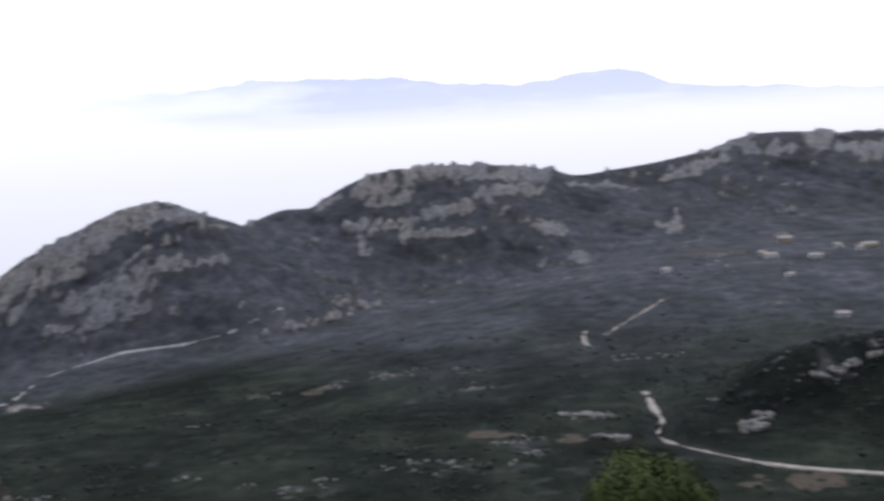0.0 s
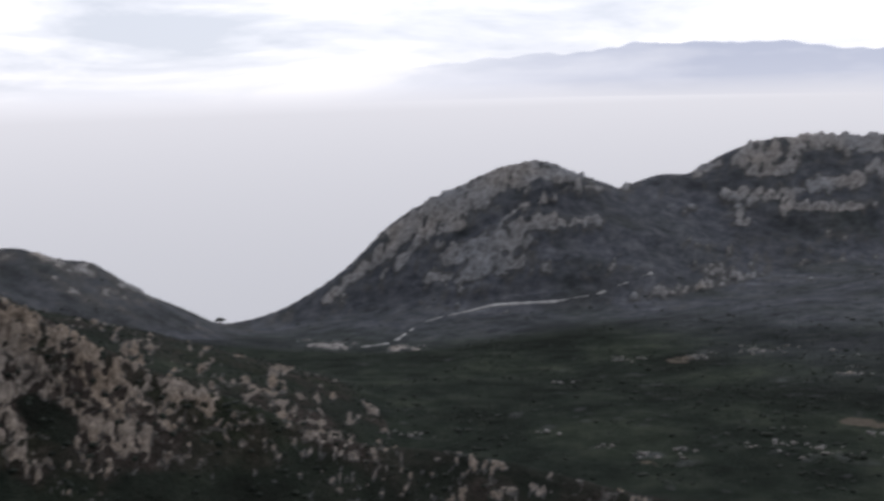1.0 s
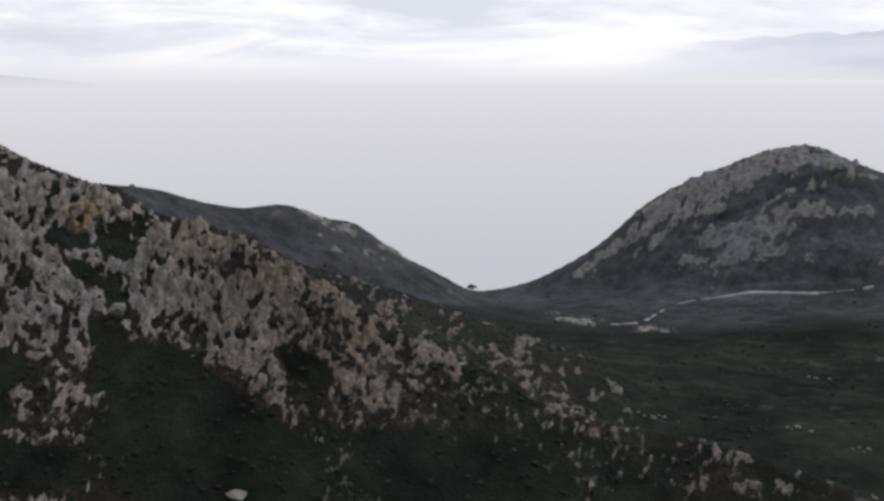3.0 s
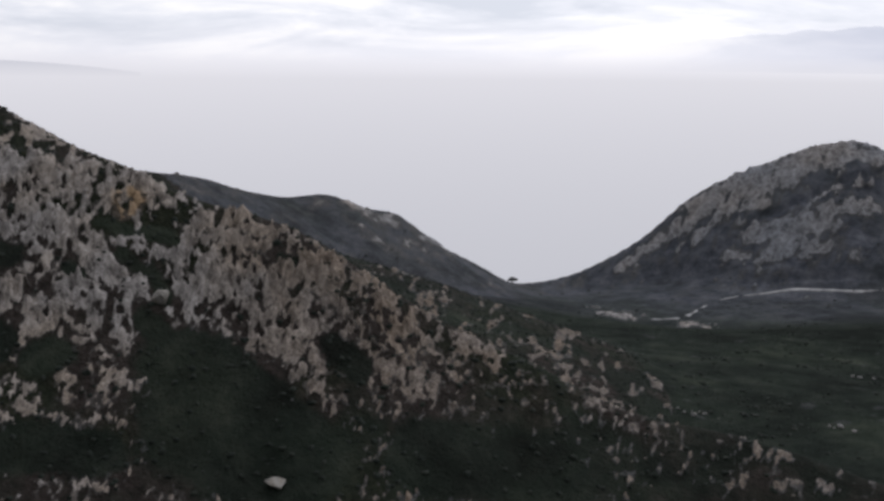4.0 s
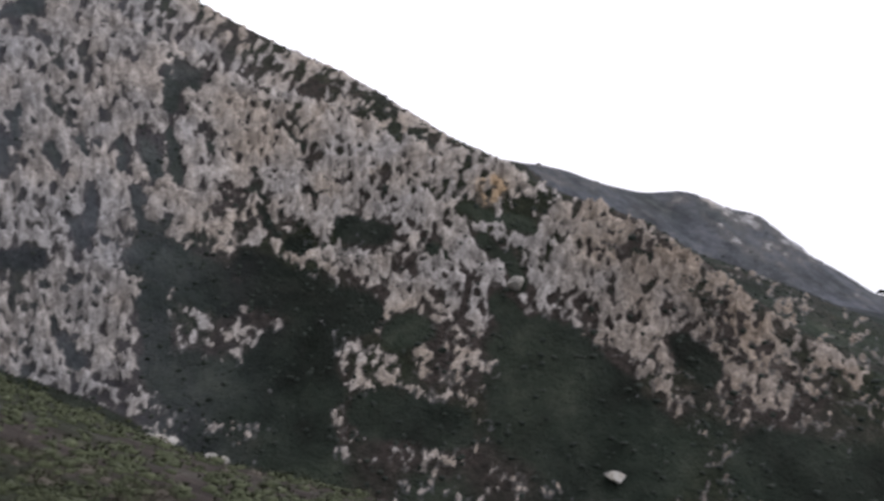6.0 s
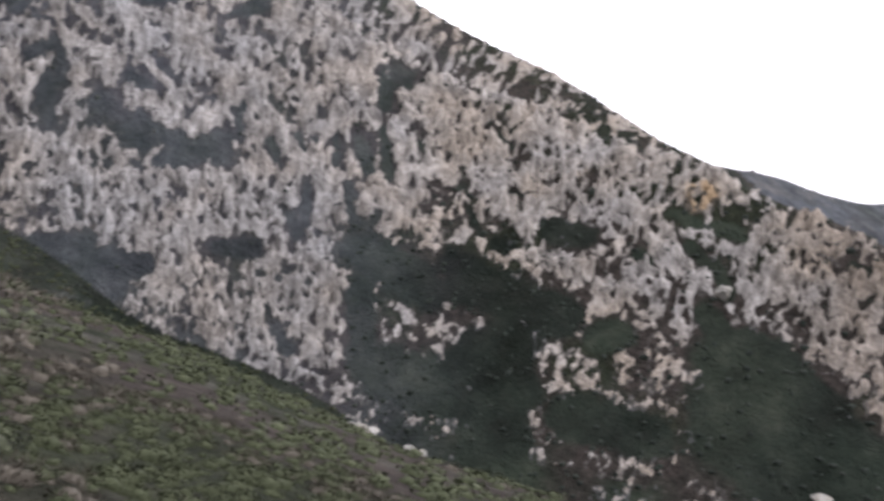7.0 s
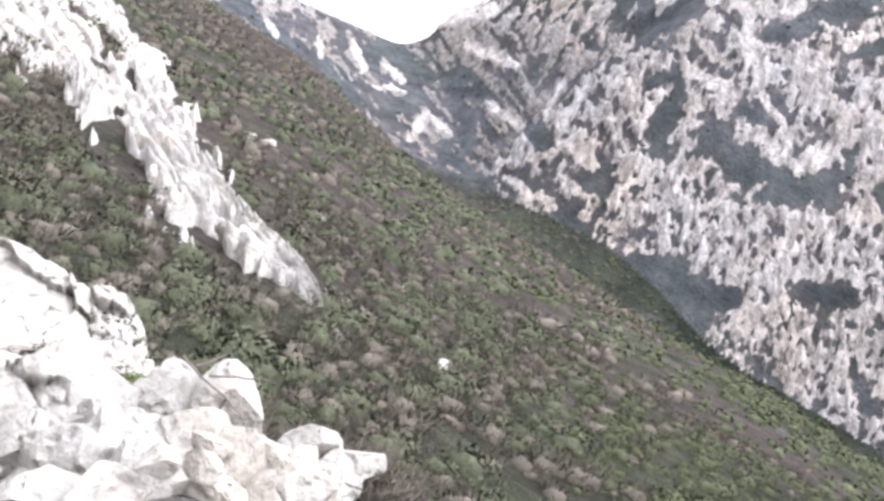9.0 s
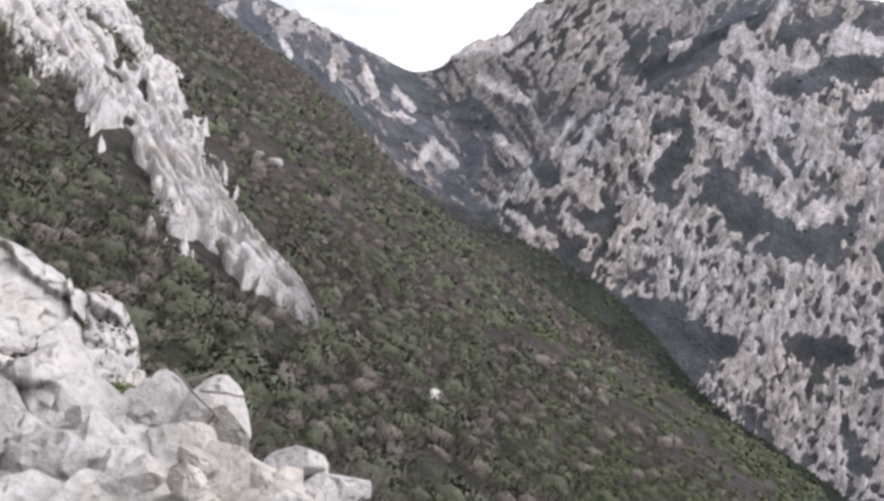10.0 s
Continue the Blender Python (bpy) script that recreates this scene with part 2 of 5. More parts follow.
# Marks on the faces, each from one bearing and rise to another, with a half width (degrees).
# Tongues of bare pale rock and scree
TONGUES_V = [
    (-75.64, -2.65, -73.52, -4.24, 0.26), (-73.52, -4.16, -72.89, -2.92, 0.17), (-74.70, -1.87, -74.13, -3.35, 0.17), (-75.80, -0.83, -74.65, -2.14, 0.16), (-72.84, -4.01, -72.35, -2.91, 0.26),
    (-72.35, -2.91, -71.70, -1.94, 0.14), (-81.45, -2.75, -80.82, -1.75, 0.20), (-80.82, -1.75, -80.04, -0.68, 0.13), (-69.29, -3.80, -68.86, -5.18, 0.16), (-68.86, -5.10, -67.59, -6.08, 0.26),
    (-67.65, -5.86, -67.20, -4.17, 0.14), (-67.57, -8.52, -67.07, -7.25, 0.31), (-67.07, -7.25, -66.47, -6.17, 0.21), (-63.55, -4.08, -63.02, -6.09, 0.33), (-63.02, -6.03, -61.10, -5.75, 0.29)]
TONGUES_WALL = [
    (-60.92, -5.13, -60.71, -6.53, 0.38), (-59.54, -5.78, -58.63, -7.44, 0.77), (-58.49, -7.24, -56.89, -8.22, 0.72), (-57.54, -6.28, -55.85, -6.21, 0.67), (-56.64, -7.45, -55.24, -7.22, 0.53),
    (-45.80, -10.16, -44.88, -10.96, 0.48), (-45.24, -10.44, -43.42, -10.02, 0.36), (-43.42, -9.96, -41.94, -10.56, 0.48), (-41.56, -10.52, -39.93, -10.22, 0.48), (-53.16, -10.72, -50.83, -10.71, 0.58),
    (-54.66, -10.23, -52.62, -11.30, 0.38), (-74.77, -8.28, -70.93, -7.30, 0.43), (-72.85, -6.54, -69.27, -6.86, 1.01), (-65.31, -7.78, -63.59, -8.44, 0.91), (-80.97, -5.16, -78.70, -5.96, 0.87),
    (-80.01, -7.03, -77.17, -8.13, 0.72), (-67.54, -10.63, -66.65, -13.15, 0.72), (-70.92, -12.59, -66.90, -15.39, 0.72)]
TONGUES_LOW = [
    (-76.83, -11.95, -76.44, -12.64, 0.51), (-75.88, -11.42, -73.99, -13.25, 0.79), (-73.96, -9.52, -71.48, -13.14, 0.90), (-73.16, -13.40, -70.07, -14.54, 0.74), (-69.78, -14.27, -68.34, -15.67, 0.62),
    (-63.76, -13.39, -60.83, -14.16, 0.79), (-56.14, -15.22, -55.36, -16.30, 0.42), (-53.53, -15.35, -52.93, -15.87, 0.42), (-51.71, -14.81, -50.96, -15.31, 0.51), (-49.32, -14.63, -47.30, -15.55, 0.68),
    (-50.01, -16.88, -47.69, -17.76, 0.74), (-56.58, -18.17, -55.39, -18.65, 0.40), (-53.28, -19.74, -50.34, -20.45, 0.57), (-46.18, -12.16, -43.17, -12.97, 0.68), (-42.74, -11.84, -39.58, -12.57, 0.74),
    (-43.06, -14.30, -39.36, -14.92, 0.57), (-59.55, -9.60, -56.59, -11.74, 0.74), (-50.65, -11.40, -48.62, -12.64, 0.68)]
TONGUES_NOTCH = [
    (-91.71, 1.54, -89.00, 2.21, 0.34), (-85.32, -3.28, -84.39, -1.72, 0.19), (-86.00, -2.59, -85.32, -1.16, 0.14), (-86.51, -7.44, -84.46, -8.60, 0.20), (-87.75, -5.92, -85.11, -7.22, 0.17),
    (-92.57, -4.35, -91.84, -3.05, 0.25), (-91.82, -3.16, -90.72, -4.08, 0.20), (-95.77, -0.02, -95.15, -1.10, 0.24), (-94.19, -0.85, -93.19, -1.55, 0.19), (-94.66, -1.96, -93.04, -2.03, 0.12),
    (-97.44, 0.30, -97.32, -0.58, 0.19), (-102.76, 1.15, -100.73, 0.09, 0.19), (-99.99, 0.75, -99.50, 0.13, 0.14), (-90.11, 0.24, -87.61, -0.38, 0.24), (-95.25, -5.57, -93.69, -6.50, 0.14),
    (-88.86, -2.39, -87.30, -3.29, 0.27), (-84.91, -4.06, -83.35, -4.95, 0.31)]
STONY_NOTCH = [
    (-88.27, 2.04, -86.95, 3.46, 0.85), (-81.75, -6.11, -77.69, -7.11, 1.27), (-86.11, 1.65, -83.30, -0.16, 1.27)]
TONGUES_TOP = [
    (-80.98, 3.19, -80.20, 3.43, 0.27), (-78.47, 3.53, -78.09, 4.38, 0.36), (-78.09, 4.38, -76.78, 2.95, 0.32), (-76.85, 1.87, -76.00, 0.09, 0.36), (-78.92, -0.07, -77.46, -0.68, 0.32),
    (-75.20, 2.90, -74.54, 3.52, 0.27), (-73.28, 4.99, -71.67, 4.41, 0.32), (-72.16, 1.73, -71.28, 2.38, 0.32)]
# Closed thickets
THICKETS_TOP = [
    (-81.46, 2.03, -77.72, 5.23, 0.90), (-82.76, 3.22, -81.47, 3.67, 0.40), (-75.36, 2.34, -71.57, 3.90, 0.74), (-76.04, 4.65, -73.37, 5.50, 0.45), (-80.28, -1.66, -80.23, -3.61, 0.74),
    (-77.92, -2.68, -75.97, -4.57, 0.85), (-74.65, -4.48, -72.02, -4.56, 0.74), (-75.25, -5.56, -72.14, -5.27, 0.45), (-79.67, -0.46, -79.70, -1.85, 0.45), (-84.34, 1.07, -83.86, 0.73, 0.34),
    (-76.54, -1.36, -76.06, -1.83, 0.28), (-75.12, -1.14, -74.64, -1.61, 0.40)]
THICKETS_V = [
    (-74.05, -2.94, -73.78, -3.26, 0.23), (-72.57, -2.64, -72.73, -4.15, 0.23), (-76.09, -3.38, -74.73, -4.31, 0.37), (-71.16, -2.74, -71.43, -4.26, 0.28), (-68.45, -4.20, -68.02, -5.36, 0.23),
    (-69.83, -4.51, -69.38, -6.03, 0.31), (-66.72, -4.44, -66.42, -5.83, 0.28), (-64.26, -3.96, -63.93, -6.05, 0.37), (-80.13, -1.99, -80.86, -3.19, 0.28), (-68.15, -6.71, -67.99, -8.39, 0.40),
    (-62.41, -4.47, -61.69, -5.15, 0.23), (-60.26, -5.67, -60.09, -6.51, 0.23), (-59.75, -7.91, -59.28, -9.02, 0.28), (-57.81, -6.71, -57.09, -6.82, 0.20)]
THICKETS_NOTCH = [
    (-94.30, -0.08, -89.57, -1.50, 0.79), (-90.77, -4.94, -88.51, -6.60, 0.57), (-86.61, -3.19, -85.95, -3.80, 0.57), (-83.54, -5.55, -82.94, -4.89, 0.74), (-83.04, -10.30, -78.68, -10.93, 0.96),
    (-81.72, -9.65, -78.65, -9.52, 0.62), (-93.92, -2.84, -92.29, -2.32, 0.40), (-90.57, -2.36, -89.45, -4.18, 0.45), (-101.76, 1.85, -98.15, -0.64, 0.51), (-96.98, -1.03, -95.70, -2.25, 0.40),
    (-88.14, -7.12, -86.11, -9.09, 0.40), (-84.65, -7.43, -82.94, -9.14, 0.57)]
THICKETS_WALL = [
    (-74.06, -4.71, -72.17, -5.38, 0.79), (-76.67, -1.65, -75.76, -1.90, 0.51), (-81.08, -0.58, -79.95, -0.03, 0.45), (-64.05, -0.90, -63.06, -1.28, 0.79), (-65.37, -4.41, -65.07, -5.80, 0.57),
    (-65.90, -6.66, -65.58, -8.63, 0.45), (-68.84, -8.26, -68.55, -8.95, 0.51), (-72.59, -9.81, -70.65, -9.81, 0.68), (-55.46, -8.44, -53.89, -8.79, 0.79), (-49.08, -7.82, -46.22, -8.05, 0.37),
    (-60.36, -6.66, -59.78, -7.06, 0.34), (-58.41, -9.41, -57.83, -9.53, 0.45), (-81.17, -12.07, -77.49, -11.39, 0.96), (-80.85, -9.95, -76.14, -10.60, 0.79), (-69.50, -13.99, -68.92, -14.83, 0.62),
    (-67.61, -4.46, -67.33, -4.73, 0.28), (-72.02, 1.70, -70.14, 2.03, 0.51), (-47.44, -9.79, -46.80, -11.12, 0.51)]
THICKETS_LOW = [
    (-65.27, -9.75, -61.77, -11.93, 1.02), (-65.23, -12.00, -65.17, -15.37, 0.74), (-60.06, -11.31, -54.82, -12.77, 1.13), (-57.62, -14.60, -57.96, -20.16, 1.70), (-53.05, -13.79, -51.91, -13.71, 0.85),
    (-45.70, -14.85, -40.47, -19.52, 2.26), (-54.56, -17.77, -50.18, -18.54, 1.02), (-47.81, -12.30, -46.64, -13.30, 0.68), (-63.41, -15.90, -61.03, -16.96, 1.13)]
TONGUES_SPUR = [
    (-66.01, -1.87, -62.70, 0.25, 0.72), (-65.71, -6.32, -63.25, -8.25, 0.82), (-61.60, -5.32, -60.30, -5.87, 0.72), (-59.79, -6.69, -57.40, -7.82, 0.82), (-58.69, -5.06, -57.64, -6.44, 0.48),
    (-56.57, -7.27, -55.47, -7.56, 0.48), (-54.40, -10.63, -51.29, -11.21, 0.63), (-53.84, -10.92, -51.86, -11.77, 0.34), (-57.57, -2.88, -53.51, -4.50, 0.82), (-52.41, -6.45, -51.29, -7.84, 0.48),
    (-47.30, -10.07, -45.27, -10.89, 0.53), (-44.71, -10.32, -42.97, -10.70, 0.48), (-46.19, -7.51, -45.60, -8.35, 0.34), (-43.33, -7.74, -42.43, -9.70, 0.53), (-39.84, -10.19, -37.84, -10.40, 0.48),
    (-42.12, -10.54, -40.96, -10.79, 0.34), (-38.63, -12.11, -36.89, -12.88, 0.58), (-51.29, -5.32, -49.60, -6.43, 0.48)]
TONGUES_SPUR_LOW = [
    (-51.87, -14.57, -51.29, -15.69, 0.62), (-49.85, -14.02, -48.67, -17.37, 0.68), (-40.54, -14.99, -38.73, -17.14, 0.68), (-36.26, -14.24, -33.29, -16.81, 0.79), (-32.36, -13.44, -30.10, -14.37, 0.62),
    (-27.95, -14.18, -24.65, -15.98, 0.62), (-26.21, -16.15, -22.78, -17.32, 0.51), (-53.04, -19.23, -48.95, -19.85, 0.45), (-63.16, -13.09, -61.07, -14.28, 0.62), (-56.45, -17.48, -55.33, -18.62, 0.40),
    (-43.21, -12.83, -39.70, -14.40, 0.85), (-36.07, -12.00, -33.75, -13.54, 0.74), (-35.51, -18.06, -35.18, -18.85, 0.34), (-55.85, -15.04, -55.59, -16.15, 0.34)]
# second mark: shade under the ochre cliff's overhang, coloured as scrub
THICKETS_SPUR = [
    (-55.62, -8.39, -54.10, -8.68, 0.74), (-49.88, -7.50, -46.17, -8.42, 0.31), (-64.24, -0.82, -64.19, -2.65, 0.45), (-60.43, -10.50, -55.26, -12.84, 1.13), (-59.19, -14.91, -57.00, -16.64, 1.41),
    (-45.51, -14.00, -41.95, -16.71, 1.56), (-46.62, -17.36, -42.46, -19.49, 1.70), (-34.03, -19.04, -27.00, -19.95, 1.41), (-48.74, -8.96, -47.87, -9.80, 0.45), (-51.29, -9.53, -50.72, -9.95, 0.34),
    (-38.56, -13.79, -37.09, -14.84, 0.68), (-41.01, -9.38, -40.43, -9.64, 0.34), (-65.86, -9.76, -62.04, -10.99, 0.85), (-58.40, -3.97, -57.87, -4.52, 0.28)]
# Rock bands of the coastal ridge
BANDS_DOME = [
    (-23.88, -9.83, -22.49, -8.59, 0.21), (-22.49, -8.59, -20.42, -7.17, 0.35), (-20.43, -6.82, -18.05, -5.92, 0.56), (-18.05, -5.74, -16.06, -4.85, 0.60), (-16.06, -4.68, -13.78, -3.97, 0.53),
    (-13.78, -3.80, -11.52, -3.93, 0.35), (-20.40, -8.03, -19.22, -7.15, 0.21), (-19.05, -6.80, -17.03, -6.24, 0.28), (-21.26, -8.75, -20.88, -8.48, 0.09), (-20.39, -8.55, -19.89, -7.85, 0.11),
    (-16.31, -7.59, -14.33, -7.03, 0.53), (-17.66, -7.97, -16.32, -7.25, 0.35), (-14.35, -6.52, -12.71, -6.30, 0.35), (-17.63, -9.01, -14.29, -8.21, 0.32), (-12.22, -6.46, -10.15, -6.30, 0.12),
    (-14.78, -5.93, -13.65, -5.35, 0.11), (-13.00, -5.30, -12.36, -5.08, 0.09), (-19.00, -9.04, -17.63, -8.83, 0.21), (-25.10, -11.94, -22.43, -12.16, 0.09)]
BANDS_GAP = [
    (-37.34, -6.85, -35.40, -7.73, 0.34), (-34.56, -8.73, -31.73, -10.18, 0.25), (-31.73, -10.18, -29.87, -11.04, 0.17), (-39.28, -6.53, -37.34, -6.71, 0.20), (-20.98, -12.37, -20.28, -12.38, 0.23),
    (-19.76, -12.58, -19.43, -12.63, 0.17), (-24.98, -11.95, -22.83, -12.14, 0.14), (-37.91, -7.40, -35.70, -8.85, 0.25)]
THICKETS_DOME = [
    (-19.69, -9.06, -17.18, -6.84, 0.14), (-17.18, -6.84, -15.36, -6.07, 0.12), (-15.36, -6.03, -13.25, -4.94, 0.11), (-13.25, -4.94, -11.19, -4.26, 0.09), (-22.47, -9.81, -18.99, -9.56, 0.39),
    (-12.42, -5.45, -8.93, -5.68, 0.46), (-12.02, -7.46, -8.85, -7.33, 0.63), (-17.60, -10.04, -10.34, -9.22, 0.28)]
BANDS_RIDGE = [
    (-3.20, -3.55, -0.91, -2.98, 0.40), (-0.89, -2.76, 2.22, -2.74, 0.34), (2.50, -2.84, 5.86, -3.14, 0.37), (-3.23, -3.97, -0.96, -3.83, 0.34), (-4.16, -5.18, -1.04, -5.09, 0.37),
    (-1.08, -5.74, 2.20, -5.71, 0.28), (-0.45, -4.85, 2.12, -4.57, 0.34), (2.72, -3.90, 5.55, -3.77, 0.34), (5.75, -5.61, 6.86, -5.95, 0.40), (-3.38, -6.22, -3.12, -6.52, 0.28),
    (13.32, -3.05, 14.93, -2.71, 0.25), (15.74, -2.21, 17.82, -2.45, 0.40), (18.85, -2.23, 22.05, -2.56, 0.34), (11.67, -3.66, 13.58, -3.33, 0.17), (6.97, -3.57, 10.56, -4.02, 0.11),
    (-5.50, -4.16, -4.33, -3.62, 0.23), (7.36, -7.24, 7.92, -7.40, 0.23), (11.59, -5.88, 12.68, -6.06, 0.23)]
THICKETS_COAST = [
    (-11.93, -5.17, -8.95, -5.54, 0.45), (-8.97, -5.82, -4.55, -6.70, 0.85), (-9.65, -7.44, -5.79, -8.30, 0.74), (-2.80, -5.97, -0.02, -7.00, 0.34), (-0.72, -4.55, -0.30, -4.71, 0.20),
    (2.59, -6.30, 4.81, -7.26, 0.51), (-5.55, -4.94, -3.91, -5.62, 0.40), (17.28, -3.37, 22.03, -4.35, 0.40), (6.92, -4.55, 11.89, -5.06, 0.40)]
# Patches of pale rock on the valley floor: bearing, distance, radius (m)
ROCK_VALLEY = [(-9.17, 893, 7), (-5.16, 886, 9), (-1.96, 901, 13), (1.64, 806, 9), (7.94, 698, 13), (9.34, 646, 9), (4.14, 638, 16), (0.04, 601, 13),
               (5.24, 616, 6), (-7.87, 590, 11), (-19.65, 646, 8), (15.74, 670, 8), (19.84, 727, 13), (21.73, 755, 11), (16.94, 738, 7), (13.94, 721, 4),
               (11.94, 882, 8), (10.14, 869, 6), (14.24, 1374, 22), (17.54, 1571, 20), (17.24, 1073, 14), (-4.66, 1337, 20), (-19.87, 1088, 15),
               (-25.14, 1152, 9), (-23.42, 1139, 9)]


# Clearings of bare tan soil
CLEARINGS = [(-48.4, 560, 8), (-54.2, 592, 6), (2.34, 661, 10), (3.54, 655, 8), (6.74, 646, 9), (-8.47, 573, 10), (16.44, 572, 15), (18.74, 577, 15), (14.04, 1400, 26), (15.14, 1395, 16), (17.34, 1530, 18), (21.33, 1460, 24), (-6.06, 880, 12)]


def off_line(x, y, line):
    """Distance from a line of bearings and distances."""
    out = np.full(x.shape, 1e9)
    for (a0, d0), (a1, d1) in zip(line[:-1], line[1:]):
        p0, p1 = at(a0, d0), at(a1, d1)
        ex, ey = p1[0] - p0[0], p1[1] - p0[1]
        t = np.clip(((x - p0[0]) * ex + (y - p0[1]) * ey) / (ex * ex + ey * ey), 0, 1)
        out = np.minimum(out, np.hypot(x - p0[0] - t * ex, y - p0[1] - t * ey))
    return out


def patches(x, y, rows):
    out = np.zeros(x.shape)
    for a, d, r in rows:
        px, py = at(a, d)
        out = np.maximum(out, np.exp(-(((x - px) ** 2 + (y - py) ** 2) / (r * r)) ** 1.5))
    return out


def strokes(az, el, *lists):
    """Nearness (1 to 0) to the marks of some lists."""
    out = np.zeros(az.shape)
    for a0, e0, a1, e1, w in itertools.chain(*lists):
        idx = np.nonzero((az > min(a0, a1) - 2 * w) & (az < max(a0, a1) + 2 * w) & (el > min(e0, e1) - 2 * w) & (el < max(e0, e1) + 2 * w))[0]
        if not len(idx):
            continue
        px, py, ex, ey = az[idx] - a0, el[idx] - e0, a1 - a0, e1 - e0
        t = np.clip((px * ex + py * ey) / (ex * ex + ey * ey + 1e-9), 0, 1)
        out[idx] = np.maximum(out[idx], np.exp(-(((px - t * ex) ** 2 + (py - t * ey) ** 2) / (w * w)) ** 1.6))
    return out


def grain(u, v, turn, long, wide, octaves, seed):
    """Noise drawn out along a direction."""
    c, s = math.cos(radians(turn)), math.sin(radians(turn))
    return fbm((u * c + v * s) * wide / long, v * c - u * s, wide, octaves, seed)


def ground_fields(x, y):
    """Height over the eye with fine relief, and the bare-rock field (above 0: rock, below: scrub)."""
    h, z = relief(x, y)
    r, az = z["r"], z["az"]
    n1 = fbm(x, y, 60, 3, 5)
    f2, f3 = fbm(x, y, 22, 3, 12), fbm(x, y, 9, 2, 25)
    onface = z["cm"] & ~z["near"]
    far = ~z["cm"] & ~z["near"]
    isa, da, la = z["a"]
    isb, db, lb = z["b"]
    isc, dc, lc = z["c"]
    _, dm, lm = z["m"]
    # bearing and rise in tenths of a degree, with a ragged bend
    el = np.degrees(np.arctan2(h, np.maximum(r, 1.0)))
    u, v = 10 * az, 10 * el
    wu, wv = u + 1.6 * fbm(u, v, 7, 3, 71), v + 1.6 * fbm(u, v, 7, 3, 72)
    g2 = fbm(u, v, 2.6, 2, 41)
    gap, pick, lean = cells(wu, wv * 1.1, 6.0, 81)
    tilt = np.where(isc, 0.15, np.where(az < -86, -0.75, 0.8))
    gaps, picks, leans = cells(wu * 1.15 - tilt * wv + 0.6 * g2, 0.62 * (wv + tilt * wu) + 0.6 * g2, 2.3, 83)
    bush = smooth(0.28, 0.60, gap) * (pick > -0.35)  # round bushes that sit in the rock
    speck = smooth(0.25, 0.65, gaps) * (picks > 0.0)
    lump = smooth(0.12, 0.45, gaps) * (picks < -0.45)
    down = smooth(-85, -88, az) * smooth(2.5, 0.5, el)
    gm = (1 - down) * (0.65 * grain(wu, wv, 56, 6.5, 2.3, 2, 9) + 0.40 * grain(wu, wv, 50, 18, 7, 2, 14)) + down * (0.65 * grain(wu, wv, -46, 8, 2.4, 2, 10) + 0.40 * grain(wu, wv, -44, 22, 8, 2, 15))
    gc = 0.6 * grain(wu, wv, -20, 9, 5.0, 2, 11) + 0.6 * grain(wu, wv, 76, 9, 4.0, 2, 13)
    ribs = grain(wu, wv, 66, 11, 2.6, 3, 27)
    # coastal ridge, headland and valley floor
    beds = fbm(x * 0.10 + y * 0.02, h, 11, 4, 31)
    bend_a, bend_e = az + 0.12 * g2 + 0.22 * fbm(u, v, 4, 2, 45), el + 0.10 * g2 + 0.16 * fbm(u, v, 4, 2, 46)
    band = strokes(bend_a, bend_e, BANDS_DOME, BANDS_RIDGE, BANDS_GAP)
    shut = strokes(bend_a, bend_e, THICKETS_DOME, THICKETS_COAST)
    # stonier with range, so the haze's lift sits in the ground cover
    cov = np.full(x.shape, -0.70) + 0.16 * n1 + 0.30 * smooth(950, 1350, r)
    cov = np.where(isa, np.maximum(cov, -0.42 + 0.10 * n1 + 0.18 * beds), cov)
    cov = np.where(isa & far, cov + 0.50 * smooth(34, 10, np.abs(da)) * (smooth(-22, -19, az) * smooth(-10.5, -12, az) + smooth(-4.5, -3, az) * smooth(7.5, 6, az) + smooth(12, 14, az)), cov)
    cov = np.where(isb, -0.30 + 0.30 * n1 - 0.0020 * np.abs(db) + 0.18 * beds, cov)
    cov = np.where(far, cov + band * np.where(isb, 0.35, np.where(isa, 0.80 + 0.25 * (az < -10.5), np.where(r > 1000, 0.7, 0))) - 0.45 * shut + 0.44 * patches(x, y, ROCK_VALLEY), cov)
    # the spur and the mountain
    ea, ee = az + 0.10 * g2 + 0.16 * fbm(u, v, 6, 2, 47), el + 0.10 * g2 + 0.16 * fbm(u, v, 6, 2, 48)
    tongue = strokes(az + 0.05 * g2, el - 0.10 + 0.05 * g2, TONGUES_V, TONGUES_NOTCH, TONGUES_TOP)
    stony = strokes(ea, ee, TONGUES_WALL, TONGUES_LOW, TONGUES_SPUR, TONGUES_SPUR_LOW, STONY_NOTCH)
    thick = strokes(ea, ee, THICKETS_TOP, THICKETS_NOTCH, THICKETS_WALL, THICKETS_LOW, THICKETS_SPUR, THICKETS_V)
    cc = 0.50 * smooth(-64.5, -67.5, az) + 0.06 - 0.0062 * np.maximum(dc - 25 - 30 * smooth(-44, -58, az), 0) + 0.10 * n1 - 0.40 * smooth(4, -14, dc) + 0.16 * smooth(0.72, 0.9, lc) - 0.10 * smooth(0.44, 0.3, lc) - 0.32 * smooth(0.32, 0.18, lc) - 0.0035 * np.maximum(dc - 40, 0) * smooth(-56, -46, az) - 0.22 * smooth(-47, -38, az)
    cmm = -0.05 - 0.0002 * np.maximum(dm, 0) + 0.14 * n1 - 0.25 * smooth(-66, -58, az) - 0.10 * smooth(-75, -71, az) * smooth(1, 4, el) - 0.28 * smooth(-90.5, -93, az) - 0.7 * smooth(-50, -44, az)
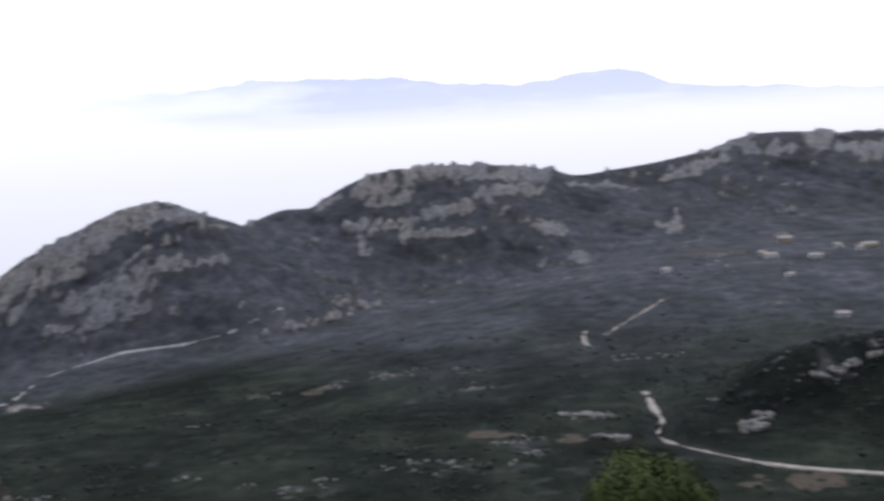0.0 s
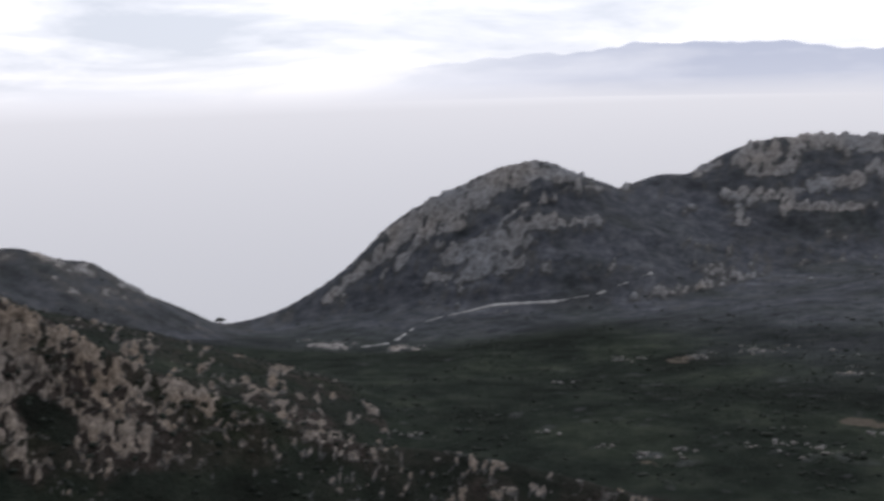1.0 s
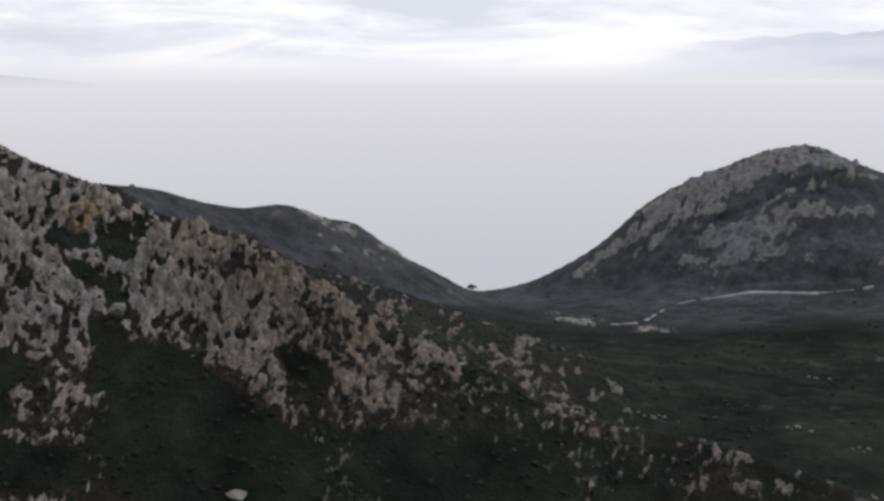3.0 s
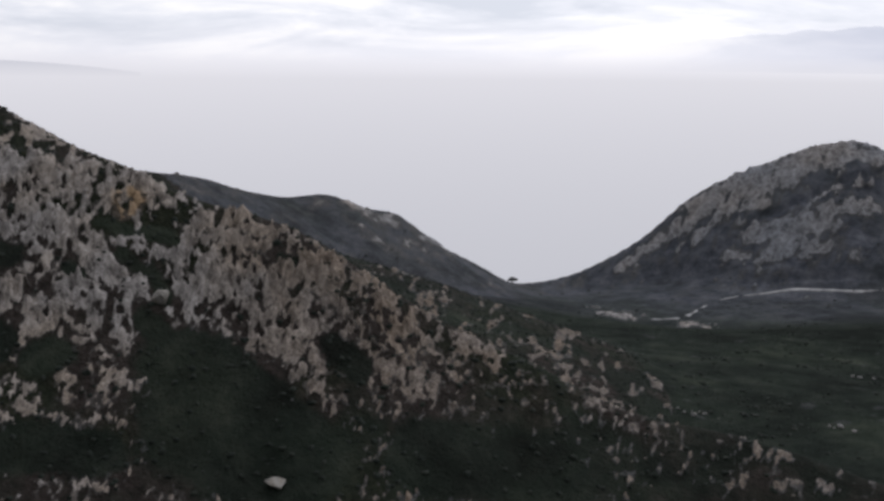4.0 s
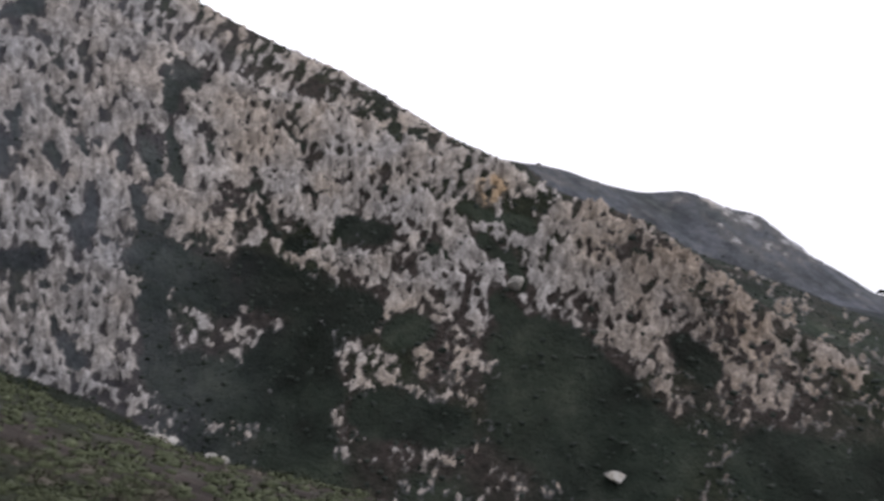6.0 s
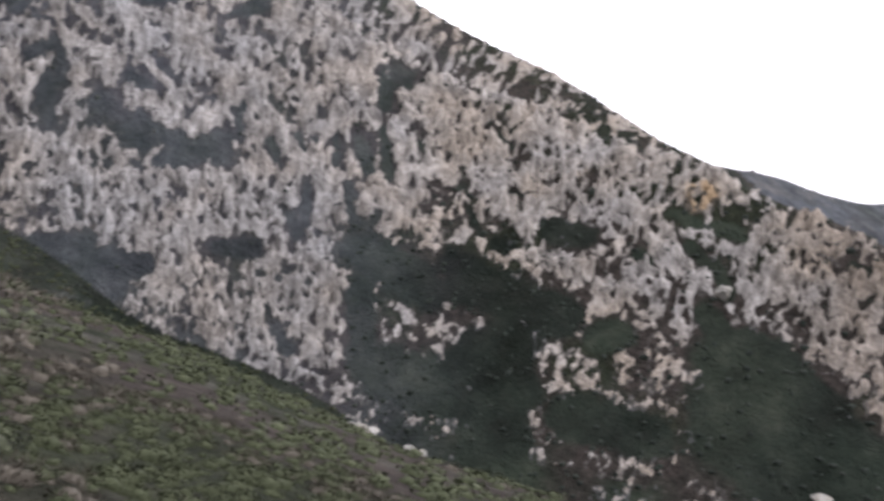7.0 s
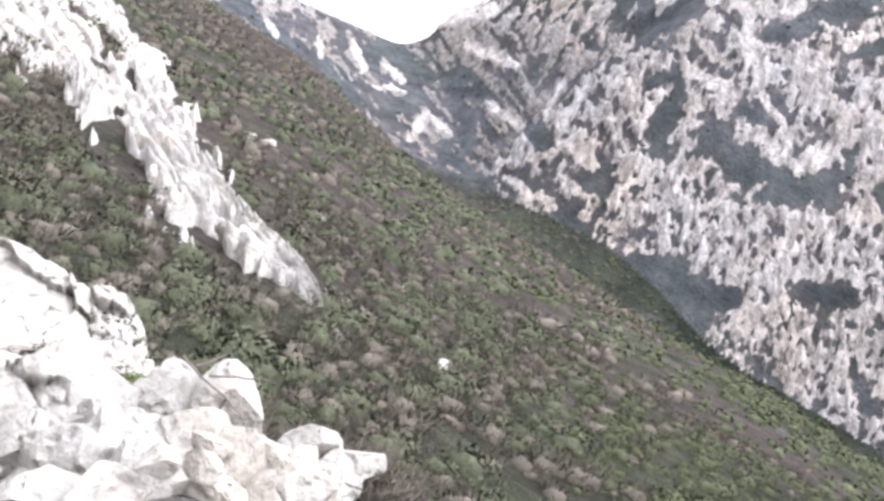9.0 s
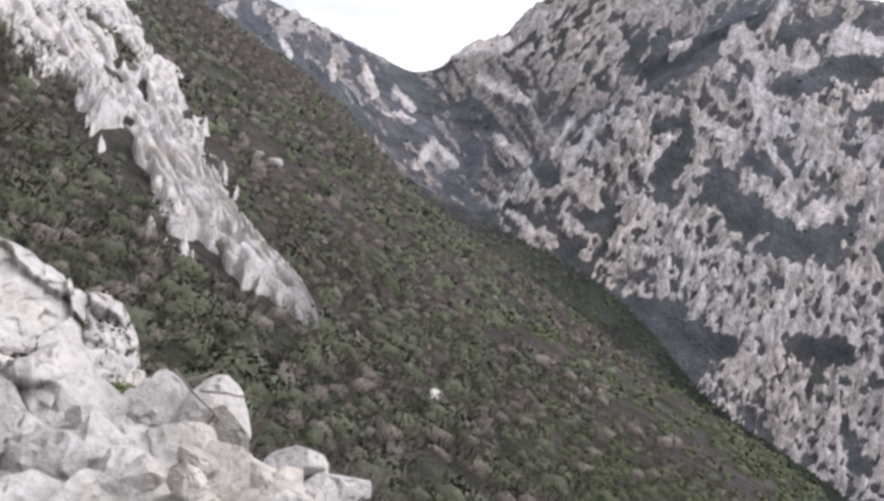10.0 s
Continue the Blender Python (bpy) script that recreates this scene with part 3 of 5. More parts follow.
    cface = np.clip(np.where(isc, cc, cmm), -0.60, 0.16)
    cov = np.where(onface, cface + 1.0 * tongue + np.where(cface < -0.25, 0.24, 0.26) * stony - 0.95 * thick * (1 - tongue), cov)
    cov = np.where(z["near"], -0.48 + 0.15 * n1, cov)
    kn, dq = z["knoll"]
    cov = np.where(z["near"] & kn, 0.35 - 0.25 * np.abs(dq), cov)
    calm = np.where(z["near"] & ~kn, 0.35, 0.75)
    plain_s = 1 - 0.6 * tongue
    face = np.where(isc | (az > -56), 0.28 + 1.3 * gc + 0.7 * g2 - 1.1 * bush - 0.25 * speck, 0.24 + 2.5 * gm + 0.4 * g2 - 0.30 * bush - 0.60 * speck)
    rock = cov + np.where(onface, plain_s * face * np.where(isc, 0.6 + 0.4 * smooth(-0.42, -0.08, cov), 1.0), np.where(isa & far, (0.55 + 0.7 * band * (az < -10.5)) * ribs + 0.45 * g2 + 0.3 * beds - 0.2 * speck, calm * (0.5 * f2 + 0.5 * f3)))
    rock = np.where(onface, 1.7 * rock + 0.85 * lump * smooth(-0.80, -0.48, cov) * smooth(0.0, -0.2, cov) * (fbm(u, v, 22, 2, 52) > -0.12), rock)
    rk = smooth(-0.12, 0.25, rock)
    bold = np.where(onface, (0.30 + 0.70 * smooth(-0.25, 0.15, cov)) * plain_s, 1.0)
    block = 2.2 + 1.4 * pick + 3.4 * lean + 1.4 * picks + 3.4 * leans + np.where(isc | (az > -56), 4.0 * gc, 5.0 * gm)
    rough = bold * rk * np.where(onface, block, np.where(isa, 1.0 + 9.0 * ribs + 2.0 * g2, 1.2 + 2.2 * f3 + 2.5 * f2)) + (1 - rk) * (0.5 * np.abs(f3) + 0.6 * f2)
    rough = rough - np.where(far & isa, 5.0 * shut * smooth(0.1, -0.2, cov), 0.0)
    keep = np.where(z["near"], 0.3 * smooth(3, 40, r), 1.0)
    tame = np.ones(x.shape)
    for line in ROADS:
        tame = np.minimum(tame, smooth(6, 22, off_line(x, y, line)))
    rock = np.where(tame < 1, rock * tame - 0.35 * (1 - tame), rock)
    dry = np.where(isb, 0.4, np.where(az < -50, 0.25, np.where(isa, 0.25, 0.0)))
    z["dry"] = np.where(onface, 0.12 + 0.88 * smooth(-0.78, -0.28, cov + 0.35 * f2), np.where(z["near"], 1.0, dry))
    # share of blue-grey distance haze laid into the ground colour, by range and bearing
    z["haze_tint"] = np.where(far & (az < -60), 0.45 * smooth(-66, -84, az) * smooth(620, 740, r), np.where(far, np.where(isb, 0.75, smooth(980 - 330 * smooth(-12, 2, az), 1300, r)), np.where(onface, 0.52 * smooth(-57, -72, az), 0.0))) * (0.75 + 0.5 * n1)
    z["lichen"] = np.where(onface, 0.85 * smooth(-48, -36, az) + 0.3 * smooth(-60, -48, az) * smooth(40, 110, dc), 0.0)
    z["pale"] = np.where(onface, np.where(isc, 0.52 - 0.18 * smooth(-57, -67, az) + 0.15 * stony + 0.3 * tongue, 0.22 * smooth(-84, -62, az) + 0.22 * smooth(0, 3, el) * smooth(-80, -84, az) + 0.10 * stony + 0.75 * tongue), 0.4)
    z["soil"] = patches(x, y, CLEARINGS) * (0.62 + 1.5 * fbm(x, y, 7, 3, 44) + 0.8 * f2)
    return h + keep * rough * tame, rock, z


# Roads as bearing and distance
ROADS = [
    [(-22.41, 1105), (-20.72, 1125), (-19.97, 1175), (-19.23, 1215), (-18.26, 1233), (-15.68, 1246), (-12.48, 1236), (-10.27, 1248), (-8.57, 1277), (-7.47, 1300)],
    [(10.54, 760), (10.74, 737), (10.99, 710), (11.44, 682), (11.09, 655), (11.24, 642), (12.44, 628), (14.04, 616), (15.84, 604), (17.64, 597), (19.74, 594), (21.93, 593), (25.68, 590)],
    [(11.64, 1110), (11.14, 1085), (10.14, 1040), (9.34, 1000), (8.64, 965)],
    [(7.74, 990), (7.59, 965), (7.69, 930), (8.04, 920)],
]


def height_at(x, y):
    h, _, _ = ground_fields(np.array([float(x)]), np.array([float(y)]))
    return float(h[0]) + EYE


# ---------------------------------------------------------------- materials
def rock_colours(nt, vec):
    big = noise_tex(nt, vec, 0.022, 4)
    tall = texcoord(nt, (1, 1, 0.5))
    mid = noise_tex(nt, tall, 0.17, 5, 0.6, 0.5)
    grain = noise_tex(nt, tall, 0.8, 4, 0.6)
    base = ramp(nt, mid, [(0.36, (0.20, 0.19, 0.182)), (0.48, (0.35, 0.333, 0.318)), (0.62, (0.45, 0.43, 0.415))])
    base = mixc(nt, 1.0, base, ramp(nt, grain, [(0.34, grey(0.75)), (0.5, grey(0.98)), (0.7, grey(1.06))]), "MULTIPLY")
    # shading of the rock's cracks, put into the colour as dark lines
    crack_shade = mathn(nt, "ABSOLUTE", mathn(nt, "SUBTRACT", noise_tex(nt, texcoord(nt, (1, 1, 0.6)), 0.24, 3, 0.55, 0.8), 0.5))
    base = mixc(nt, 1.0, base, ramp(nt, crack_shade, [(0.0, grey(0.5)), (0.02, grey(0.8)), (0.045, grey(1.0))]), "MULTIPLY")
    warm = ramp(nt, big, [(0.38, (0.98, 0.955, 0.945)), (0.48, (1.0, 0.945, 0.895)), (0.62, (1.04, 0.93, 0.82))])
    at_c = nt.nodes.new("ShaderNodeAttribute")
    at_c.attribute_name = "haze_tint"  # cool grey on far slopes: distance haze put into the rock colour
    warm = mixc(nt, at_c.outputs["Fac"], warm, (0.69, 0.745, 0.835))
    return mixc(nt, 1.0, base, warm, "MULTIPLY"), mid


def make_ground():
    m, nt, bs = nodes_of("karst_ground")
    vec = texcoord(nt)
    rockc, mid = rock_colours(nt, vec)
    vn = noise_tex(nt, vec, 0.22, 5, 0.6)
    vb = noise_tex(nt, vec, 0.02, 3)
    green = ramp(nt, vn, [(0.32, (0.013, 0.015, 0.010)), (0.52, (0.024, 0.027, 0.018)), (0.72, (0.044, 0.046, 0.031))])
    brown = ramp(nt, vn, [(0.32, (0.022, 0.019, 0.017)), (0.55, (0.043, 0.036, 0.032)), (0.75, (0.078, 0.065, 0.057))])
    at_d = nt.nodes.new("ShaderNodeAttribute")
    at_d.attribute_name = "dry"
    maquis = ramp(nt, noise_tex(nt, vec, 0.045, 5, 0.65), [(0.32, (0.011, 0.0145, 0.0115)), (0.50, (0.019, 0.0255, 0.020)), (0.70, (0.035, 0.042, 0.033))])
    maquis = mixc(nt, 1.0, maquis, ramp(nt, noise_tex(nt, vec, 0.009, 4, 0.6), [(0.38, grey(0.55)), (0.5, grey(1.0)), (0.62, (1.5, 1.45, 1.35))]), "MULTIPLY")
    veg = mixc(nt, ramp(nt, vb, [(0.38, grey(0)), (0.52, grey(1))]), green, brown)
    veg = mixc(nt, at_d.outputs["Fac"], maquis, veg)
    sn = noise_tex(nt, vec, 0.6, 5, 0.7)
    tan_s = ramp(nt, sn, [(0.35, (0.055, 0.052, 0.049)), (0.52, (0.108, 0.098, 0.091)), (0.68, (0.23, 0.21, 0.193))])
    grey_s = ramp(nt, sn, [(0.33, (0.040, 0.043, 0.044)), (0.52, (0.085, 0.088, 0.090)), (0.72, (0.18, 0.182, 0.186))])
    stony = mixc(nt, at_d.outputs["Fac"], grey_s, tan_s)
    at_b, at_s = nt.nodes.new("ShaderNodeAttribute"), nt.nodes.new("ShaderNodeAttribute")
    at_b.attribute_name, at_s.attribute_name = "haze_tint", "soil"
    # scrub colour cooled and lightened to paint distance haze
    hazed_veg = ramp(nt, noise_tex(nt, vec, 0.05, 8, 0.78), [(0.36, (0.045, 0.050, 0.062)), (0.50, (0.094, 0.100, 0.119)), (0.64, (0.168, 0.172, 0.192))])
    veg = mixc(nt, at_b.outputs["Fac"], veg, hazed_veg)
    soil = ramp(nt, sn, [(0.35, (0.065, 0.055, 0.045)), (0.65, (0.145, 0.124, 0.10))])
    at_n = nt.nodes.new("ShaderNodeAttribute")
    at_n.attribute_name = "rock"
    fine = noise_tex(nt, vec, 0.55, 4, 0.65)
    f = mathn(nt, "ADD", at_n.outputs["Fac"], mathn(nt, "MULTIPLY", mathn(nt, "SUBTRACT", fine, 0.5), 0.32))
    low = mixc(nt, ramp(nt, mathn(nt, "ADD", f, 0.5), [(0.08, grey(0)), (0.44, grey(0.9))]), veg, stony)
    fac = ramp(nt, mathn(nt, "ADD", f, 0.5), [(0.455, grey(0)), (0.60, grey(1))])
    low = mixc(nt, ramp(nt, at_s.outputs["Fac"], [(0.25, grey(0)), (0.5, grey(1))]), low, soil)
    at_p = nt.nodes.new("ShaderNodeAttribute")
    at_p.attribute_name = "pale"  # fresh bare rock and scree, over a base tone set by bearing
    rockc = mixc(nt, 1.0, rockc, ramp(nt, at_p.outputs["Fac"], [(0.0, grey(0.60)), (0.4, grey(1.0)), (1.0, grey(1.35))]), "MULTIPLY")
    stain = mixc(nt, 1.0, rockc, (1.05, 0.88, 0.66), "MULTIPLY")
    rockc = mixc(nt, ramp(nt, at_s.outputs["Fac"], [(0.2, grey(0)), (0.6, grey(1))]), rockc, stain)
    at_l = nt.nodes.new("ShaderNodeAttribute")
    at_l.attribute_name = "lichen"
    crust = ramp(nt, noise_tex(nt, vec, 0.3, 4, 0.6), [(0.35, (0.36, 0.33, 0.302)), (0.62, (0.71, 0.66, 0.61))])
    rockc = mixc(nt, at_l.outputs["Fac"], rockc, mixc(nt, 1.0, rockc, crust, "MULTIPLY"))
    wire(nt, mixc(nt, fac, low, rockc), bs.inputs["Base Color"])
    bs.inputs["Roughness"].default_value = 0.95
    bs.inputs["Specular IOR Level"].default_value = 0.04
    bump(nt, mathn(nt, "ADD", fine, mid), 1.0, 2.0, bs)
    return m


def plain(name, colour, rough=0.8, var=0.25, scale=2.0, spec=0.3):
    m, nt, bs = nodes_of(name)
    vec = texcoord(nt)
    n = noise_tex(nt, vec, scale, 4)
    lo, hi = tuple(c * (1 - var) for c in colour), tuple(min(1, c * (1 + var)) for c in colour)
    wire(nt, ramp(nt, n, [(0.3, lo), (0.7, hi)]), bs.inputs["Base Color"])
    bs.inputs["Roughness"].default_value, bs.inputs["Specular IOR Level"].default_value = rough, spec
    return m


def make_water():
    m, nt, bs = nodes_of("sea_water")
    vec = texcoord(nt, (1, 1, 1))
    n = noise_tex(nt, vec, 0.004, 3)
    wire(nt, ramp(nt, n, [(0.3, (0.58, 0.58, 0.605)), (0.7, (0.62, 0.62, 0.64))]), bs.inputs["Base Color"])
    bs.inputs["Roughness"].default_value, bs.inputs["IOR"].default_value = 0.12, 1.33
    bs.inputs["Coat Weight"].default_value, bs.inputs["Coat Roughness"].default_value = 1.0, 0.15
    bump(nt, noise_tex(nt, vec, 0.05, 4), 0.15, 1.0, bs)
    return m


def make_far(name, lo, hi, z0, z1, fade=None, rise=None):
    """Distance haze painted as a glow, from lo at height z0 to hi at height z1, thinning out along x where fade is
    given, upwards where rise is.
    """
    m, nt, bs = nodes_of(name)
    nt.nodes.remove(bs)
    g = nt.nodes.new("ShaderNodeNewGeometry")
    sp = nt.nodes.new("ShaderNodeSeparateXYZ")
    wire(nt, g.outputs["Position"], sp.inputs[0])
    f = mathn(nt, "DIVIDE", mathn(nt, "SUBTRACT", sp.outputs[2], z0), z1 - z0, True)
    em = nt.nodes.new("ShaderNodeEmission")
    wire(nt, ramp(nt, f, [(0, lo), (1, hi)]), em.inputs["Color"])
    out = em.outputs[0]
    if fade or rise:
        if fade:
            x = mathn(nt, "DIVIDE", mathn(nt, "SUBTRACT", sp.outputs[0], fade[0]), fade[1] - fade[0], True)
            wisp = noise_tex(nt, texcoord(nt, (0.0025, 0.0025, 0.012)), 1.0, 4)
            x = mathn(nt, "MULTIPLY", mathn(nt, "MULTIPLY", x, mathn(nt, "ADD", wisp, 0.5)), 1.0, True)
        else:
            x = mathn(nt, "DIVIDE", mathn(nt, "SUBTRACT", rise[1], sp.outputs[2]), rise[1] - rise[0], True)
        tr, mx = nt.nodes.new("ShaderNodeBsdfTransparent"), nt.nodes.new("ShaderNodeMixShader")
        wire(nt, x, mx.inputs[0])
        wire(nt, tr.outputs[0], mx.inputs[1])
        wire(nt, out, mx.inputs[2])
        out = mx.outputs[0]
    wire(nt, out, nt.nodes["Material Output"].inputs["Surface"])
    return m


M_GROUND, M_WATER = make_ground(), make_water()
# haze over far sea and islands, put into emission colours
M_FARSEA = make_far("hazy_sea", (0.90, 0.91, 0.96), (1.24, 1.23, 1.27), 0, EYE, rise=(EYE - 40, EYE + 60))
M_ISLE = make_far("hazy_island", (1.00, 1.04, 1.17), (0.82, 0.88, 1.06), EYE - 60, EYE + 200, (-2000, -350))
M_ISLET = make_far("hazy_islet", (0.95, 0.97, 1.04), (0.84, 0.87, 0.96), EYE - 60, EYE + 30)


# ---------------------------------------------------------------- ground, sea, backdrop
def mesh_object(name, verts, faces, mat, flat=False):
    me = bpy.data.meshes.new(name)
    v, f = np.asarray(verts, np.float32), np.asarray(faces, np.int32)
    k = f.shape[1]
    me.vertices.add(len(v))
    me.vertices.foreach_set("co", v.ravel())
    me.loops.add(f.size)
    me.loops.foreach_set("vertex_index", f.ravel())
    me.polygons.add(len(f))
    me.polygons.foreach_set("loop_start", np.arange(len(f), dtype=np.int32) * k)
    me.polygons.foreach_set("use_smooth", np.full(len(f), not flat))
    me.update(calc_edges=True)
    me.materials.append(mat)
    return new(name, me)


def steps(*spans):
    """Rows of distances: (from, to, count), evenly in ratio."""
    out = [np.geomspace(a, b, n, endpoint=False) for a, b, n in spans]
    return np.concatenate([np.zeros(1)] + out + [np.array([spans[-1][1]])])


def sector(azs, rows, close=False):
    aa = np.radians(azs)[:, None]
    x, y = rows[None, :] * np.sin(aa), rows[None, :] * np.cos(aa)
    h, rock, zone = ground_fields(x.ravel(), y.ravel())
    na, nr = len(azs), len(rows)
    i, j = np.meshgrid(np.arange(na - 1), np.arange(nr - 1), indexing="ij")
    p = (i * nr + j).ravel()
    return np.stack([x.ravel(), y.ravel(), np.maximum(h + EYE, -60)], 1), np.stack([p, p + 1, p + nr + 1, p + nr], 1), rock, [zone[k] for k in ("dry", "haze_tint", "soil", "lichen", "pale")]


def build_ground():
    """One sheet in three sectors about the viewpoint, finest where the slopes are near."""
    face = sector(np.concatenate([np.arange(-126, -104, 0.3), np.arange(-104, -36, 0.09), np.arange(-36, -25.9, 0.12)]), steps((0.03, 3, 14), (3, 60, 40), (60, 350, 90), (350, 960, 400), (960, 1450, 70), (1450, 4940, 16)))
    bay = sector(np.arange(-26.06, 30.1, 0.115), steps((0.03, 430, 36), (430, 1200, 230), (1200, 2300, 260), (2300, 4940, 16)))
    back = sector(np.arange(30, 234.1, 2.0), steps((0.03, 3, 10), (3, 400, 60), (400, 2500, 60), (2500, 4940, 10)))
    verts, faces, rock, dry, n = [], [], [], [], 0
    for v, f, r, g in (face, bay, back):
        verts.append(v)
        faces.append(f + n)
        rock.append(r)
        dry.append(g)
        n += len(v)
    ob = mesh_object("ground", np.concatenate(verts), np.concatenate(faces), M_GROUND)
    for name, values in (("rock", rock),) + tuple((k, [d[i] for d in dry]) for i, k in enumerate(("dry", "haze_tint", "soil", "lichen", "pale"))):
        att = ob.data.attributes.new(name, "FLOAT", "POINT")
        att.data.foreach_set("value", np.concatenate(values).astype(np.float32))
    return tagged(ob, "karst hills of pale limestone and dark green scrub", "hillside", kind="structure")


def ring(name, r, foot, top, az0, az1, mat, n=200):
    """An upright strip of distance, r metres off; top gives its upper edge by bearing."""
    azs = np.linspace(az0, az1, n)
    verts, faces = [], []
    for a in azs:
        px, py = at(a, r)
        verts += [(px, py, foot(a)), (px, py, top(a))]
    faces = [(2 * i, 2 * i + 2, 2 * i + 3, 2 * i + 1) for i in range(n - 1)]
    return mesh_object(name, verts, faces, mat)


ground = build_ground()
sea_rows = [at(a, 4950) for a in np.linspace(0, 360, 181)[:-1]]
sea = mesh_object("water", [(0, 0, SEA)] + [(px, py, SEA) for px, py in sea_rows], [(0, 1 + (i + 1) % 180, 1 + i) for i in range(180)], M_WATER)
tagged(sea, "calm pale grey sea under an overcast sky", "sea", kind="structure")
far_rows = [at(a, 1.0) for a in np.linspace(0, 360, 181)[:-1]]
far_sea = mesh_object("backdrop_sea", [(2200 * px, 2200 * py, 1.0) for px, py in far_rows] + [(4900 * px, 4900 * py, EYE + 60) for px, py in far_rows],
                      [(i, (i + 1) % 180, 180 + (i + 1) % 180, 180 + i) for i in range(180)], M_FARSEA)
tagged(far_sea, "backdrop of pale sea in painted haze towards the horizon", "sea", kind="structure")


ISLE_TOP = [(-25.95, 0.5), (-20.51, 1.55), (-14.92, 1.85), (-8.27, 2.3), (-1.16, 2.05), (3.04, 1.65), (6.64, 1.55), (7.74, 1.9), (9.94, 1.95), (12.34, 1.15), (17.94, 0.6), (24.69, 0.0), (34.57, -0.3)]


def isle_top(a):
    e = float(np.interp(a, [p[0] for p in ISLE_TOP], [p[1] for p in ISLE_TOP])) + 0.26 * float(fbm(a, 0, 1.6, 4, 3))
    return EYE + 4860 * math.tan(radians(e))


def isle_foot(a):
    return EYE + 4860 * math.tan(radians(float(np.interp(a, [-26, -21, -13, -5, 6, 20, 34], [-0.05, -0.05, -0.1, -0.25, -0.5, -0.9, -1.2]))))


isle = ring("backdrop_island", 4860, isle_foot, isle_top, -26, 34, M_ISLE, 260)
tagged(isle, "mountainous island across the sea, its pale blue haze painted as glow", "island", kind="structure")


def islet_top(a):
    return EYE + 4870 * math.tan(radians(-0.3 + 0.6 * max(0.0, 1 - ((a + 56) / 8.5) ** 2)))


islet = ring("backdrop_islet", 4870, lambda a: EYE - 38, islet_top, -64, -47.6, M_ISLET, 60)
tagged(islet, "low island on the horizon, its pale blue haze painted as glow", "island", kind="structure")


# ---------------------------------------------------------------- things: helpers
def part(name, me, mat, parent=None, label=""):
    """One mesh object from a mesh or a bmesh, under a thing or a part."""
    if isinstance(me, bmesh.types.BMesh):
        bm, me = me, bpy.data.meshes.new(name)
        bm.to_mesh(me)
        bm.free()
    if not me.materials:
        me.materials.append(mat)
    ob = new(name, me)
    if parent is not None:
        ob.parent = parent
    return tagged(ob, label) if label else ob


def raw_mesh(name, verts, faces, mat, flat=True):
    me = bpy.data.meshes.new(name)
    v, f = np.asarray(verts, np.float32), np.asarray(faces, np.int32)
    k = f.shape[1]
    me.vertices.add(len(v))
    me.vertices.foreach_set("co", v.ravel())
    me.loops.add(f.size)
    me.loops.foreach_set("vertex_index", f.ravel())
    me.polygons.add(len(f))
    me.polygons.foreach_set("loop_start", np.arange(len(f), dtype=np.int32) * k)
    me.polygons.foreach_set("use_smooth", np.full(len(f), not flat))
    me.update(calc_edges=True)
    me.materials.append(mat)
    return me


def leaf_material(name, dark, mid, light):
    m, nt, bs = nodes_of(name)
    g = nt.nodes.new("ShaderNodeNewGeometry")
    vec = texcoord(nt)
    patch = noise_tex(nt, vec, 0.27, 4)
    fine = noise_tex(nt, vec, 2.6, 5, 0.7)
    f = mathn(nt, "ADD", mathn(nt, "MULTIPLY", g.outputs["Random Per Island"], 0.30), mathn(nt, "MULTIPLY", patch, 0.80))
    f = mathn(nt, "ADD", f, mathn(nt, "MULTIPLY", fine, 0.18))
    wire(nt, ramp(nt, f, [(0.42, dark), (0.70, mid), (0.98, light)]), bs.inputs["Base Color"])
    bs.inputs["Roughness"].default_value, bs.inputs["Specular IOR Level"].default_value = 0.85, 0.15
    bump(nt, fine, 0.5, 0.25, bs)
    return m


